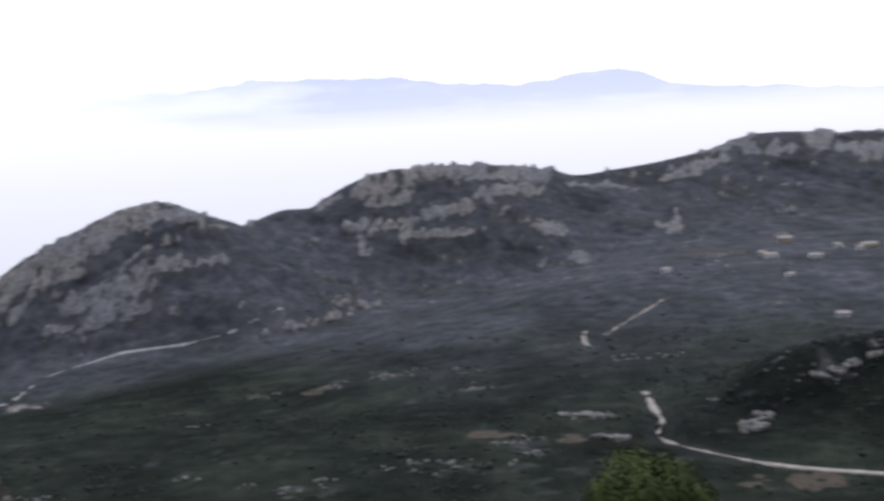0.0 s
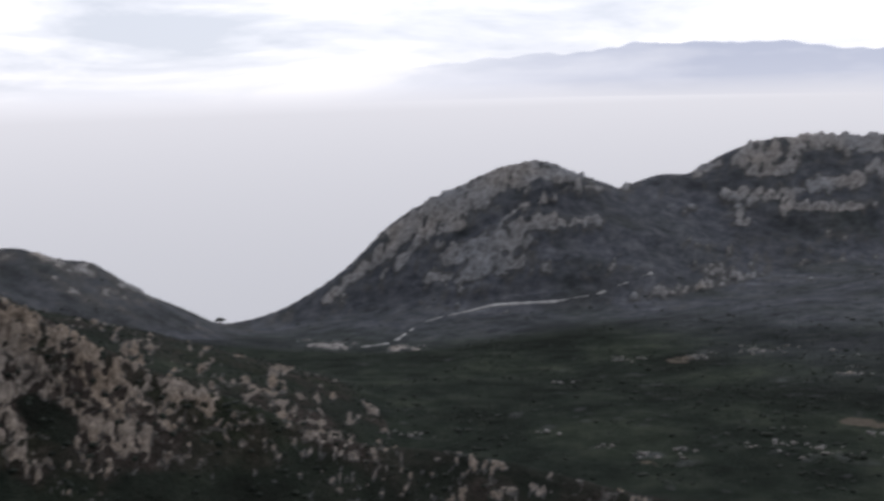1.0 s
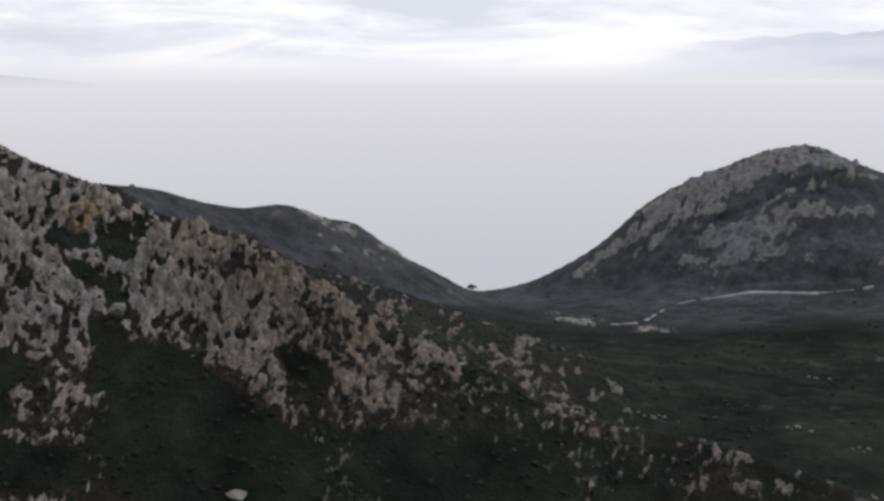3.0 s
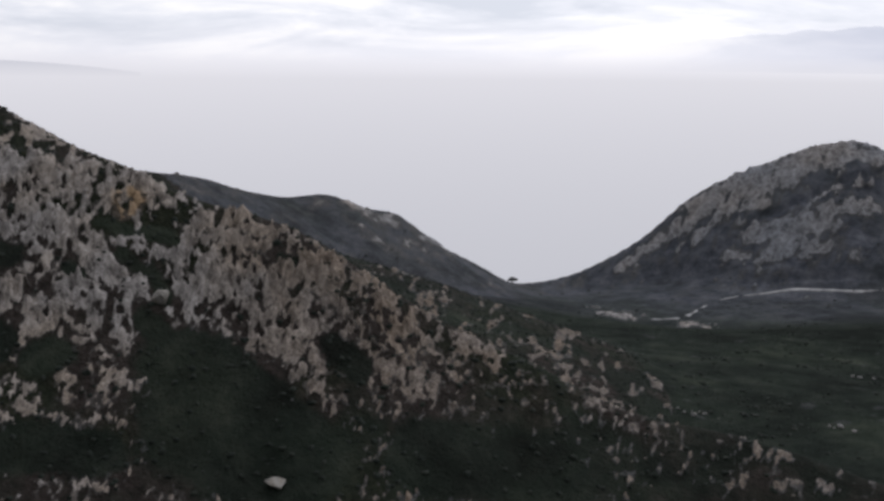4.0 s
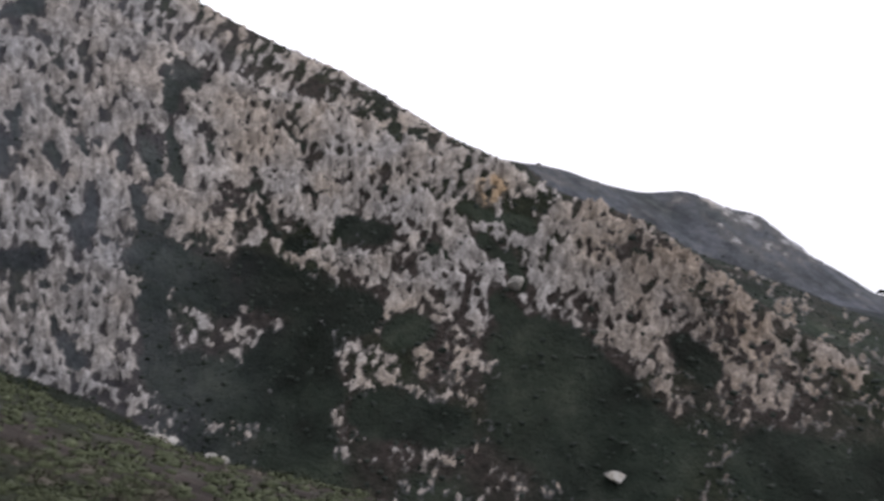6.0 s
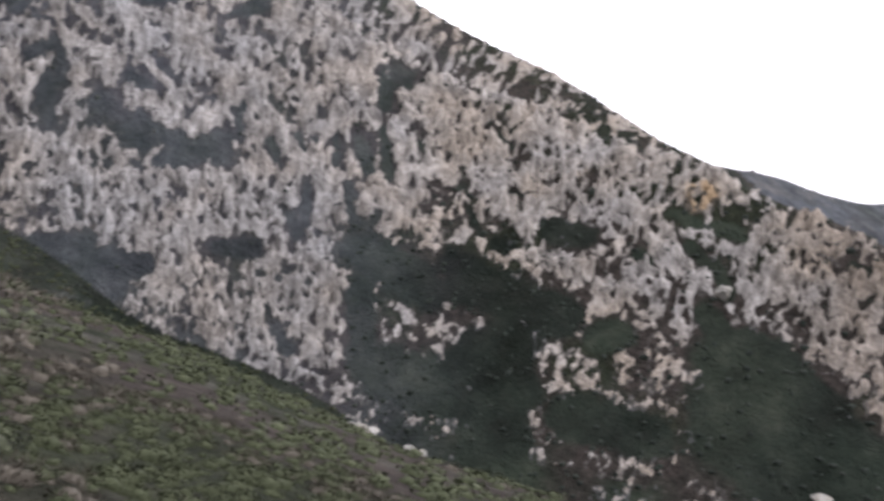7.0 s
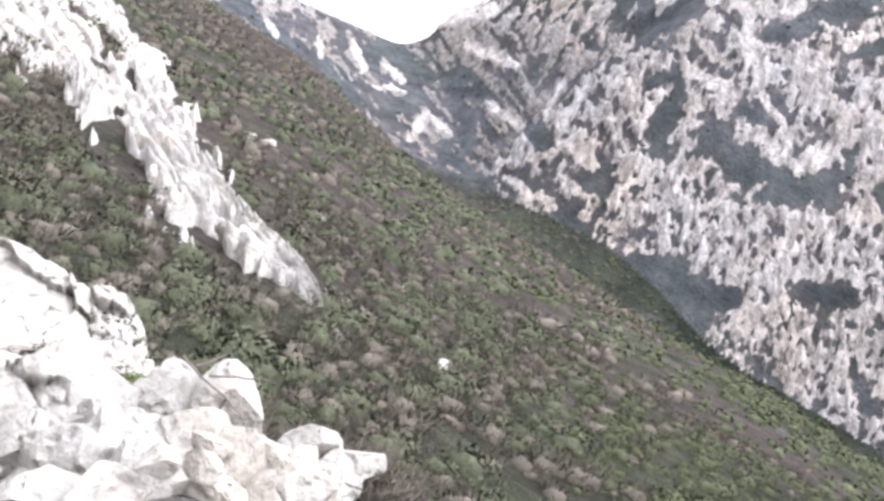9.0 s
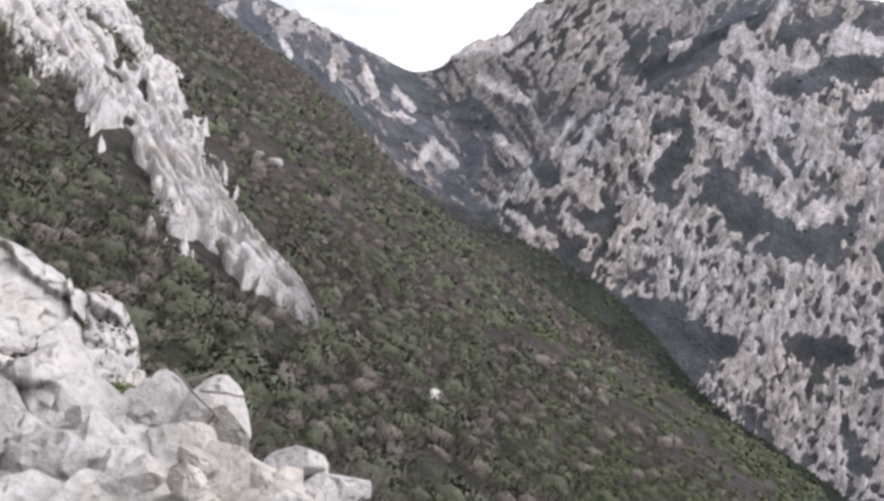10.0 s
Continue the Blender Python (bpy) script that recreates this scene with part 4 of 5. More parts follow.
def limestone(name, lo, mid_c, hi, scale):
    m, nt, bs = nodes_of(name)
    vec = texcoord(nt)
    a = noise_tex(nt, vec, scale, 6, 0.62)
    b = noise_tex(nt, vec, scale * 7, 5, 0.65)
    c = noise_tex(nt, vec, scale * 0.3, 3)
    base = ramp(nt, a, [(0.32, lo), (0.48, mid_c), (0.68, hi)])
    base = mixc(nt, 1.0, base, ramp(nt, b, [(0.34, grey(0.72)), (0.5, grey(0.98)), (0.7, grey(1.04))]), "MULTIPLY")
    base = mixc(nt, 1.0, base, ramp(nt, c, [(0.45, (1, 1, 1)), (0.68, (1.0, 0.95, 0.88))]), "MULTIPLY")
    vo = nt.nodes.new("ShaderNodeTexVoronoi")
    vo.feature = "DISTANCE_TO_EDGE"
    vo.inputs["Scale"].default_value = scale * 1.05
    bent = nt.nodes.new("ShaderNodeVectorMath")
    bent.operation = "ADD"
    nv = nt.nodes.new("ShaderNodeTexNoise")
    nv.inputs["Scale"].default_value, nv.inputs["Detail"].default_value = scale * 1.2, 4
    wire(nt, vec, nv.inputs["Vector"])
    sc = nt.nodes.new("ShaderNodeVectorMath")
    sc.operation = "SCALE"
    sc.inputs["Scale"].default_value = 0.9 / scale
    wire(nt, nv.outputs["Color"], sc.inputs[0])
    wire(nt, vec, bent.inputs[0])
    wire(nt, sc.outputs[0], bent.inputs[1])
    wire(nt, bent.outputs[0], vo.inputs["Vector"])
    crack = ramp(nt, vo.outputs["Distance"], [(0.0, grey(0.88)), (0.02, grey(0.96)), (0.05, grey(1.0))])
    base = mixc(nt, 1.0, base, crack, "MULTIPLY")
    wire(nt, base, bs.inputs["Base Color"])
    bs.inputs["Roughness"].default_value, bs.inputs["Specular IOR Level"].default_value = 0.9, 0.2
    bump(nt, mathn(nt, "ADD", mathn(nt, "ADD", b, a), mathn(nt, "MULTIPLY", crack, 0.8)), 0.7, 0.14 / scale, bs)
    return m


M_LEAF = leaf_material("evergreen_leaves", (0.042, 0.046, 0.028), (0.061, 0.067, 0.041), (0.084, 0.090, 0.056))
M_HEATH = leaf_material("olive_heath", (0.038, 0.045, 0.023), (0.051, 0.058, 0.031), (0.078, 0.087, 0.047))
M_MAQUIS = leaf_material("dark_maquis", (0.013, 0.017, 0.014), (0.025, 0.031, 0.025), (0.043, 0.049, 0.039))
M_BRIGHT = leaf_material("fresh_leaves", (0.034, 0.048, 0.014), (0.072, 0.096, 0.028), (0.125, 0.15, 0.052))
M_TWIG = leaf_material("bare_twigs", (0.066, 0.057, 0.046), (0.091, 0.079, 0.064), (0.118, 0.103, 0.085))
M_BARK = plain("bark", (0.10, 0.085, 0.075), 0.9, 0.4, 8)
M_ROCK = limestone("pale_limestone", (0.225, 0.214, 0.197), (0.30, 0.287, 0.266), (0.36, 0.346, 0.322), 1.6)
M_SLAB = limestone("weathered_limestone", (0.19, 0.183, 0.172), (0.30, 0.288, 0.271), (0.38, 0.366, 0.347), 0.5)
M_STONE = limestone("lichened_limestone", (0.07, 0.062, 0.055), (0.155, 0.138, 0.122), (0.25, 0.225, 0.20), 0.8)
M_CRAG = limestone("grey_limestone", (0.09, 0.088, 0.086), (0.225, 0.22, 0.215), (0.33, 0.322, 0.314), 0.5)
M_TRACK = plain("gravel_track", (0.34, 0.31, 0.27), 0.95, 0.4, 0.3)
M_ROAD = plain("pale_road", (0.34, 0.34, 0.34), 0.9, 0.4, 0.12)
M_PLASTER = plain("white_plaster", (0.80, 0.79, 0.77), 0.85, 0.06, 0.6)
M_OCHRE = plain("ochre_stone", (0.46, 0.40, 0.31), 0.9, 0.25, 0.6)
M_ROOF = plain("clay_roof_tiles", (0.42, 0.385, 0.36), 0.85, 0.3, 1.5)
M_DARK = plain("dark_opening", (0.03, 0.032, 0.036), 0.4, 0.2, 1)

rng = np.random.default_rng(7)


def tufts(centres, radii, count, size, rng, low=-0.15, slim=0.0, shade=False):
    """Triangles of leaf tufts over the upper shells of ellipsoids (slim: thin twigs that point outwards): verts and faces."""
    n = len(centres)
    d = rng.normal(size=(n, count, 3))
    d[..., 2] = np.abs(d[..., 2]) * 0.9 + low
    d /= np.linalg.norm(d, axis=2, keepdims=True)
    lump = 0.78 + 0.22 * np.sin(d[..., 0] * 5 + np.arange(n)[:, None]) * np.cos(d[..., 1] * 4 + 2.0 * np.arange(n)[:, None])
    rad = rng.uniform(0.62, 1.0, (n, count)) * lump
    c = centres[:, None, :] + d * rad[..., None] * radii[:, None, :]
    nrm = d + rng.normal(scale=0.45, size=d.shape)
    a = np.cross(nrm, rng.normal(size=d.shape))
    a /= np.linalg.norm(a, axis=2, keepdims=True) + 1e-9
    b = np.cross(nrm, a)
    b /= np.linalg.norm(b, axis=2, keepdims=True) + 1e-9
    if slim:
        b = d + rng.normal(scale=0.5, size=d.shape) + (0, 0, 0.5)
        b /= np.linalg.norm(b, axis=2, keepdims=True)
    sz = size * radii.mean(1)[:, None, None] * rng.uniform(0.6, 1.3, (n, count, 1))
    wd, ln = (sz * slim, sz * 2.2) if slim else (sz, sz)
    v = np.stack([c - a * wd - b * ln * 0.5, c + a * wd - b * ln * 0.5, c + b * ln * 1.1], 2).reshape(-1, 3)
    f = np.arange(len(v)).reshape(-1, 3)
    if shade:
        # leaves of one bush are lit together, as a soft crown
        soft = d + rng.normal(scale=0.28, size=d.shape) + (0, 0, 0.25)
        soft /= np.linalg.norm(soft, axis=2, keepdims=True)
        return v, f, np.repeat(soft.reshape(-1, 3), 3, axis=0)
    return v, f


def ico(sub):
    bm = bmesh.new()
    bmesh.ops.create_icosphere(bm, subdivisions=sub, radius=1.0)
    bm.verts.ensure_lookup_table()
    v = np.array([q.co[:] for q in bm.verts])
    f = np.array([[q.index for q in p.verts] for p in bm.faces])
    bm.free()
    return v, f[v[f][:, :, 2].max(1) > -0.3]


ICO = {k: ico(k) for k in (1, 2, 3)}


def lumps(centres, radii, sub, rng, rough=0.16):
    """Lumpy crowns: verts and faces."""
    v, f = ICO[sub]
    n = len(centres)
    ph = rng.uniform(0, 6.28, (n, 1, 3))
    k = rng.uniform(2.2, 4.2, (n, 1, 3))
    wob = np.sin(v[None] * k + ph)
    rad = 0.80 + 0.17 * wob[..., 0] * wob[..., 1] + 0.10 * wob[..., 2] + rng.normal(scale=rough * 0.55, size=(n, len(v)))
    out = centres[:, None] + v[None] * rad[..., None] * radii[:, None]
    return out.reshape(-1, 3), (f[None] + (np.arange(n) * len(v))[:, None, None]).reshape(-1, 3)


def twig_mesh(seed, n=90):
    """A leafless shrub one metre in radius: forked thin sticks."""
    r = np.random.default_rng(seed)
    verts, faces = [], []

    def stick(p, q, w0, w1):
        ax = (q - p) / (np.linalg.norm(q - p) + 1e-9)
        u = np.cross(ax, (0.3, 0.5, 0.81))
        u /= np.linalg.norm(u) + 1e-9
        v = np.cross(ax, u)
        k = len(verts)
        for c, w in ((p, w0), (q, w1)):
            for t in (0, 2.09, 4.19):
                verts.append(c + w * (math.cos(t) * u + math.sin(t) * v))
        for i in range(3):
            j = (i + 1) % 3
            faces.append((k + i, k + j, k + 3 + j, k + 3 + i))

    for _ in range(n // 6):
        a = r.uniform(0, 6.283)
        lean = r.uniform(0.1, 0.75)
        base = np.array([0.2 * math.cos(a), 0.2 * math.sin(a), -0.1])
        top = np.array([lean * math.cos(a), lean * math.sin(a), r.uniform(0.5, 0.95)])
        stick(base, top, 0.022, 0.012)
        for _ in range(5):
            t = r.uniform(0.35, 1.0)
            p = base + (top - base) * t
            q = p + r.normal(size=3) * (0.22, 0.22, 0.12) + (0.12 * math.cos(a), 0.12 * math.sin(a), 0.22)
            stick(p, q, 0.011, 0.004)
            q2 = p + (q - p) * 0.5 + r.normal(size=3) * 0.13 + (0, 0, 0.1)
            stick(p + (q - p) * 0.5, q2, 0.007, 0.003)
    return np.array(verts), np.array(faces)


def in_view_slope(n, rng, r0, r1, a0, a1):
    """Random places on a ring sector, even by area."""
    r = np.sqrt(rng.uniform(r0 * r0, r1 * r1, n))
    a = np.radians(rng.uniform(a0, a1, n))
    return r * np.sin(a), r * np.cos(a)


# ---------------------------------------------------------------- scrub of the slopes
def scrub(name, label, x, y, rad, sub, count, size, mat, sink=0.25, slim=0.0, body=1.0):
    h, rock, z = ground_fields(x, y)
    c = np.stack([x, y, h + EYE - sink * rad * 0.3], 1)
    radii = np.stack([rad * rng.uniform(0.85, 1.2, len(x)), rad * rng.uniform(0.85, 1.2, len(x)), rad * rng.uniform(0.6, 0.95, len(x))], 1)
    v, f = lumps(c, radii * body, sub, rng, 0.30 if body == 1.0 else 0.2)
    if not count:
        return tagged(part(name, raw_mesh(name, v, f, mat, flat=False), mat), label, "scrub", kind="stuff")
    per = len(v) // len(x)
    out = v - np.repeat(c, per, axis=0)
    out /= np.linalg.norm(out, axis=1, keepdims=True) + 1e-9
    tv, tf, tn = tufts(c, radii * 1.15, count, size, rng, slim=slim, shade=True)
    me = raw_mesh(name, np.concatenate([v, tv]), np.concatenate([f, tf + len(v)]), mat, flat=False)
    me.normals_split_custom_set_from_vertices(np.concatenate([out, tn]).astype(np.float32))
    return tagged(part(name, me, mat), label, "scrub", kind="stuff")


def brownness(x, y):
    az = np.degrees(np.arctan2(x, y))
    r = np.hypot(x, y)
    return 0.52 + 0.60 * fbm(x, y, 34, 2, 91) - 0.55 * smooth(-86, -72, az) + 0.15 * smooth(30, 90, r) * smooth(-84, -98, az)


def plant_near():
    for n, r0, r1, lod, count, size, s0, s1 in [(700, 15, 48, 1, 560, 0.050, 0.6, 1.5), (2300, 46, 130, 1, 260, 0.060, 1.0, 2.7), (12000, 130, 680, 1, 32, 0.13, 1.6, 3.8)]:
        x, y = in_view_slope(n, rng, r0, r1, -117, -54)
        h, rock, z = ground_fields(x, y)
        ok = (z["near"] | ((r1 > 200) & ~z["cm"])) & ~((r1 < 200) & z["knoll"][0] & (np.abs(z["knoll"][1]) < 2.2))
        lone = rng.uniform(0, 1, len(x)) < 0.10
        for px, py in SLAB_SAMPLES:
            ok &= (np.hypot(x - px, y - py) > 1.9) | lone
        x, y = x[ok], y[ok]
        rad = rng.uniform(s0, s1, len(x)) * rng.uniform(0.6, 1.0, len(x))
        br = rng.uniform(0, 1, len(x)) < 0.5 + 1.6 * (brownness(x, y) - 0.5)
        heath = ~br & (np.degrees(np.arctan2(x, y)) > -85 + rng.uniform(-5, 5, len(x)))
        green = ~br & ~heath
        scrub("evergreen_scrub", "dense dark green evergreen scrub on the hillside", x[green], y[green], rad[green], lod, count, size, M_LEAF, body=0.72)
        if heath.any():
            scrub("heath_scrub", "low olive green heath on the hillside", x[heath], y[heath], rad[heath] * 0.8, lod, count, size, M_HEATH, body=0.72)
        scrub("bare_scrub", "leafless grey-brown scrub on the hillside", x[br], y[br], rad[br] * 0.95, lod, count, size * 1.2, M_TWIG, slim=0.22, body=0.66)


def plant_far():
    x, y = in_view_slope(15000, rng, 380, 960, -101, -14)
    h, rock, z = ground_fields(x, y)
    on = (z["cm"] | (z["az"] < -50)) & ~z["near"] & (h < 110)
    few = np.where(z["az"] < -58, 0.35, 1.0) * np.where((z["az"] < -64) & z["cm"], 0.25, 1.0)
    few = np.where((rock < -0.25) & (np.hypot(x, y) < 640) & (z["az"] > -66), 1.0, few)
    low = on & (rng.uniform(0, 1, len(x)) < few) & (rock < 0.02 + rng.uniform(-0.25, 0.1, len(x))) & (rng.uniform(0, 1, len(x)) < 0.75)
    scrub("slope_scrub", "dark green bushes covering the far slope", x[low], y[low], rng.uniform(0.9, 2.2, low.sum()), 1, 0, 0.5, M_MAQUIS)
    high = on & (rng.uniform(0, 1, len(x)) < few) & (rock > 0.05) & (fbm(x, y, 18, 2, 33) > 0.24) & (rng.uniform(0, 1, len(x)) < 0.75)
    scrub("cliff_scrub", "small dark bushes growing between pale cliff rocks", x[high], y[high], rng.uniform(0.9, 2.0, high.sum()), 1, 0, 0.5, M_MAQUIS)
    x, y = in_view_slope(16000, rng, 540, 1420, -38, 26)
    h, rock, z = ground_fields(x, y)
    ok = ~z["cm"] & ~z["near"] & (rock < -0.1 + rng.uniform(-0.2, 0.1, len(x))) & (rng.uniform(0, 1, len(x)) < (0.75 * smooth(1150, 620, np.hypot(x, y)) + 0.06) * (0.55 + 1.1 * fbm(x, y, 45, 3, 77)) + 0.8 * (z["k"][0] & (np.hypot(x, y) < 820))) & (z["soil"] < 0.25)
    x, y = x[ok], y[ok]
    scrub("valley_scrub", "dark green bushes and low trees of the valley floor", x, y, rng.uniform(1.0, 2.6, len(x)) * (1.0 + 0.3 * fbm(x, y, 60, 2, 3) + 0.4 * z["k"][0][ok]), 1, 0, 0.6, M_MAQUIS)


def shrub_variants():
    out = []
    for k in range(3):
        r = np.random.default_rng(40 + k)
        blobs = np.concatenate([r.uniform(-0.45, 0.45, (5, 2)), r.uniform(0.15, 0.5, (5, 1))], 1)
        v, f, nv = tufts(blobs, np.full((5, 3), 0.55) * r.uniform(0.75, 1.1, (5, 1)), 330, 0.085, r, shade=True)
        crown = raw_mesh("crown", v, f, M_LEAF, flat=False)
        crown.normals_split_custom_set_from_vertices(nv.astype(np.float32))
        tv, tf = twig_mesh(60 + k, 24)
        stems = raw_mesh("stem", tv * (0.8, 0.8, 0.8), tf, M_BARK)
        out.append((crown, stems, "evergreen shrub with dense dark green leaves on the slope"))
    for k in range(3):
        tv, tf = twig_mesh(80 + k, 150)
        r = np.random.default_rng(90 + k)
        fine, ff = tufts(np.array([[0, 0, 0.35]]), np.array([[0.85, 0.85, 0.6]]), 220, 0.035, r)
        sv, sf = twig_mesh(110 + k, 40)
        tips = np.concatenate([fine, fine[ff[:, 2]]])
        ff = np.concatenate([ff, (np.arange(len(ff)) + len(fine))[:, None]], 1)[:, [0, 1, 2, 3]]
        tw = raw_mesh("crown", np.concatenate([tv, tips]), np.concatenate([tf, ff + len(tv)]), M_TWIG)
        out.append((tw, raw_mesh("stem", sv * (0.7, 0.7, 0.9), sf, M_BARK), "leafless grey-brown shrub of thin twigs on the slope"))
    return out


def plant_single():
    kinds = SHRUBS
    protos = []
    for a, b, label in kinds:
        root = new("shrub")
        tagged(root, label, "shrub", "hillside shrubs")
        part(a.name, a, None, root)
        part(b.name, b, None, root)
        protos.append(root)
    x, y = in_view_slope(300, rng, 11, 46, -117, -52)
    h, rock, z = ground_fields(x, y)
    br = rng.uniform(0, 1, len(x)) < brownness(x, y) + 0.1
    used = set()
    for i in range(len(x)):
        if z["knoll"][0][i] and abs(z["knoll"][1][i]) < 2.6:
            continue
        k = int(rng.integers(3)) + (3 if br[i] else 0)
        s = float(rng.uniform(0.55, 1.35))
        m = Matrix.LocRotScale((x[i], y[i], h[i] + EYE - 0.05), Euler((0, 0, float(rng.uniform(0, 6.28)))), (s, s, s * float(rng.uniform(0.8, 1.2))))
        if k in used:
            ob = copy_thing(protos[k], m)
            ob.matrix_basis = m
        else:
            protos[k].matrix_basis = m
            used.add(k)


# ---------------------------------------------------------------- rocks
def boulder_mesh(name, seed, mat, sub=4, cuts=13, rough=0.022, spread=(0.42, 0.78)):
    """A limestone block one metre in radius: a ball cut by planes, with worn edges and pits."""
    r = np.random.default_rng(seed)
    bm = bmesh.new()
    bmesh.ops.create_icosphere(bm, subdivisions=sub, radius=1.0)
    planes = []
    for _ in range(cuts):
        n = r.normal(size=3)
        planes.append((Vector(n / np.linalg.norm(n)), r.uniform(*spread)))
    for v in bm.verts:
        p = v.co.copy()
        for n, d in planes:
            over = p.dot(n) - d
            if over > 0:
                p -= n * over * 0.985
        q = p * 1.7 + Vector((seed * 3.1, 0, 0))
        k = noise.fractal(q, 1.0, 2.0, 4) * rough * 1.6 + noise.fractal(q * 5, 1.0, 2.0, 3) * rough * 0.45
        crack = abs(noise.noise(q * 1.3 + Vector((9, 4, 1))))
        v.co = p * (1.12 + k - 0.16 * max(0.0, 0.05 - crack) / 0.05)
    me = bpy.data.meshes.new(name)
    bm.to_mesh(me)
    bm.free()
    me.polygons.foreach_set("use_smooth", np.ones(len(me.polygons), bool))
    me.set_sharp_from_angle(angle=radians(20))
    me.materials.append(mat)
    return me


BLOCKS = [boulder_mesh("limestone_boulder", 11 + k, M_ROCK) for k in range(7)]
CRAGS = [boulder_mesh("limestone_crag", 31 + k, M_ROCK, 4, 9, 0.13, (0.4, 0.8)) for k in range(4)]


def place_block(k, az, el, dist, w, h, label, group, turn):
    x, y = at(az, dist)
    z = EYE + dist * math.tan(radians(el))
    kinds = CRAGS if dist > 20 else BLOCKS
    ob = new("boulder", kinds[k % len(kinds)])
    r = random.Random(k * 31 + int(turn))
    ob.matrix_basis = Matrix.LocRotScale((x, y, z), Euler((r.uniform(-0.4, 0.4), r.uniform(-0.4, 0.4), radians(turn))), (w * 0.62, w * 0.62 * r.uniform(0.85, 1.3), h * 0.66))
    return tagged(ob, label, "boulder", group)


# bearing, rise, distance, width, height
OUTCROP = [
    (-109.8, -17.5, 10.2, .95, .75), (-107.3, -18.9, 9.6, .75, .7), (-110.6, -19.8, 9.0, .8, .75), (-108.0, -20.9, 8.6, .8, .7), (-105.4, -18.3, 9.6, .5, .4),
    (-103.2, -17.6, 9.3, .46, .56), (-100.6, -18.2, 9.3, .58, .6), (-104.9, -20.0, 8.7, .6, .55), (-102.8, -19.9, 8.6, .5, .45), (-103.4, -21.4, 8.1, .58, .45),
    (-100.7, -21.0, 8.3, .55, .5), (-98.8, -20.9, 8.5, .6, .5), (-97.4, -21.6, 8.5, .5, .42), (-105.7, -21.9, 7.9, .6, .45), (-109.6, -22.3, 7.7, .8, .5)]
OUTCROP_BACK = [
    (-101.3, -16.6, 9.8, .2, .14), (-96.3, -19.6, 10.6, .6, .4), (-94.5, -20.7, 10.5, .45, .45), (-95.6, -21.3, 10.2, .5, .4), (-111.3, -17.0, 10.8, .7, .7),
    (-108.7, -16.7, 11.2, .75, .5), (-112.5, -18.5, 9.8, .8, .8), (-113.5, -20.5, 9.2, .9, .8), (-102.0, -18.6, 9.5, .3, .3), (-106.6, -19.9, 9.0, .5, .5),
    (-101.6, -22.3, 8.0, .55, .4), (-99.3, -22.3, 8.2, .5, .4), (-107.4, -22.6, 7.6, .6, .4)]
UPPER = [
    (-105.9, -15.4, 29, 1.2, 1.0), (-105.2, -16.0, 28, 1.0, .8), (-106.6, -16.4, 27.5, 1.3, .9)]


def build_rocks():
    n = 0
    for rows, label in ((OUTCROP, "pale grey limestone block of the rocky outcrop"), (OUTCROP_BACK, "weathered white limestone block of the outcrop"), (UPPER, "large pale limestone rock among the scrub")):
        for az, el, d, w, h in rows:
            k = 0.78 if rows is UPPER else 1.0
            place_block(n, az, el - (1.0 - k) * 3, d, w * k, h * k, label, "outcrop blocks", (n * 77) % 360)
            n += 1
    r = random.Random(12)
    for _ in range(24):
        az, d = r.uniform(-114, -95), r.uniform(7.4, 11.2)
        x, y = at(az, d)
        g = height_at(x, y) - EYE
        s = r.uniform(0.14, 0.42)
        place_block(n, az, math.degrees(math.atan2(g + 0.2 + 0.5 * s, d)), d, s, s * r.uniform(0.6, 1.0), "small pale limestone block of the outcrop", "outcrop blocks", r.uniform(0, 360))
        n += 1
    for az, d, w, h, label in ((-47.0, 504, 5.2, 5.5, "solitary white boulder on the scrub slope"), (-41.5, 418, 5.5, 4.0, "solitary white boulder on the scrub slope"),
                               (-99.6, 155, 2.4, 1.0, "pale rock standing out of the scrub"), (-100.6, 150, 1.8, 1.1, "pale rock standing out of the scrub"), (-97.0, 112, 1.3, 0.9, "pale rock standing out of the scrub"), (-91.6, 79, 1.1, 0.5, "small white rock in the scrub"), (-89.9, 73, 0.8, 0.4, "small white rock in the scrub"), (-90.1, 75, 0.9, 0.7, "small white rock in the scrub"),
                               (-94.4, 109, 0.9, 0.9, "small white rock in the scrub"), (-92.6, 101, 0.9, 0.6, "small white rock in the scrub"),
                               (-65.3, 250, 3.8, 1.9, "pale rock standing out of the scrub"), (-64.6, 249, 3.4, 1.6, "pale rock standing out of the scrub"),
                               (-62.5, 247, 2.8, 2.0, "pale rock standing out of the scrub"), (-62.0, 246, 2.6, 1.7, "pale rock standing out of the scrub")):
        x, y = at(az, d)
        g = height_at(x, y) - EYE + h * 0.42
        place_block(n, az, math.degrees(math.atan2(g, d)), d, w, h, label, "scattered rocks", (n * 77) % 360)
        n += 1


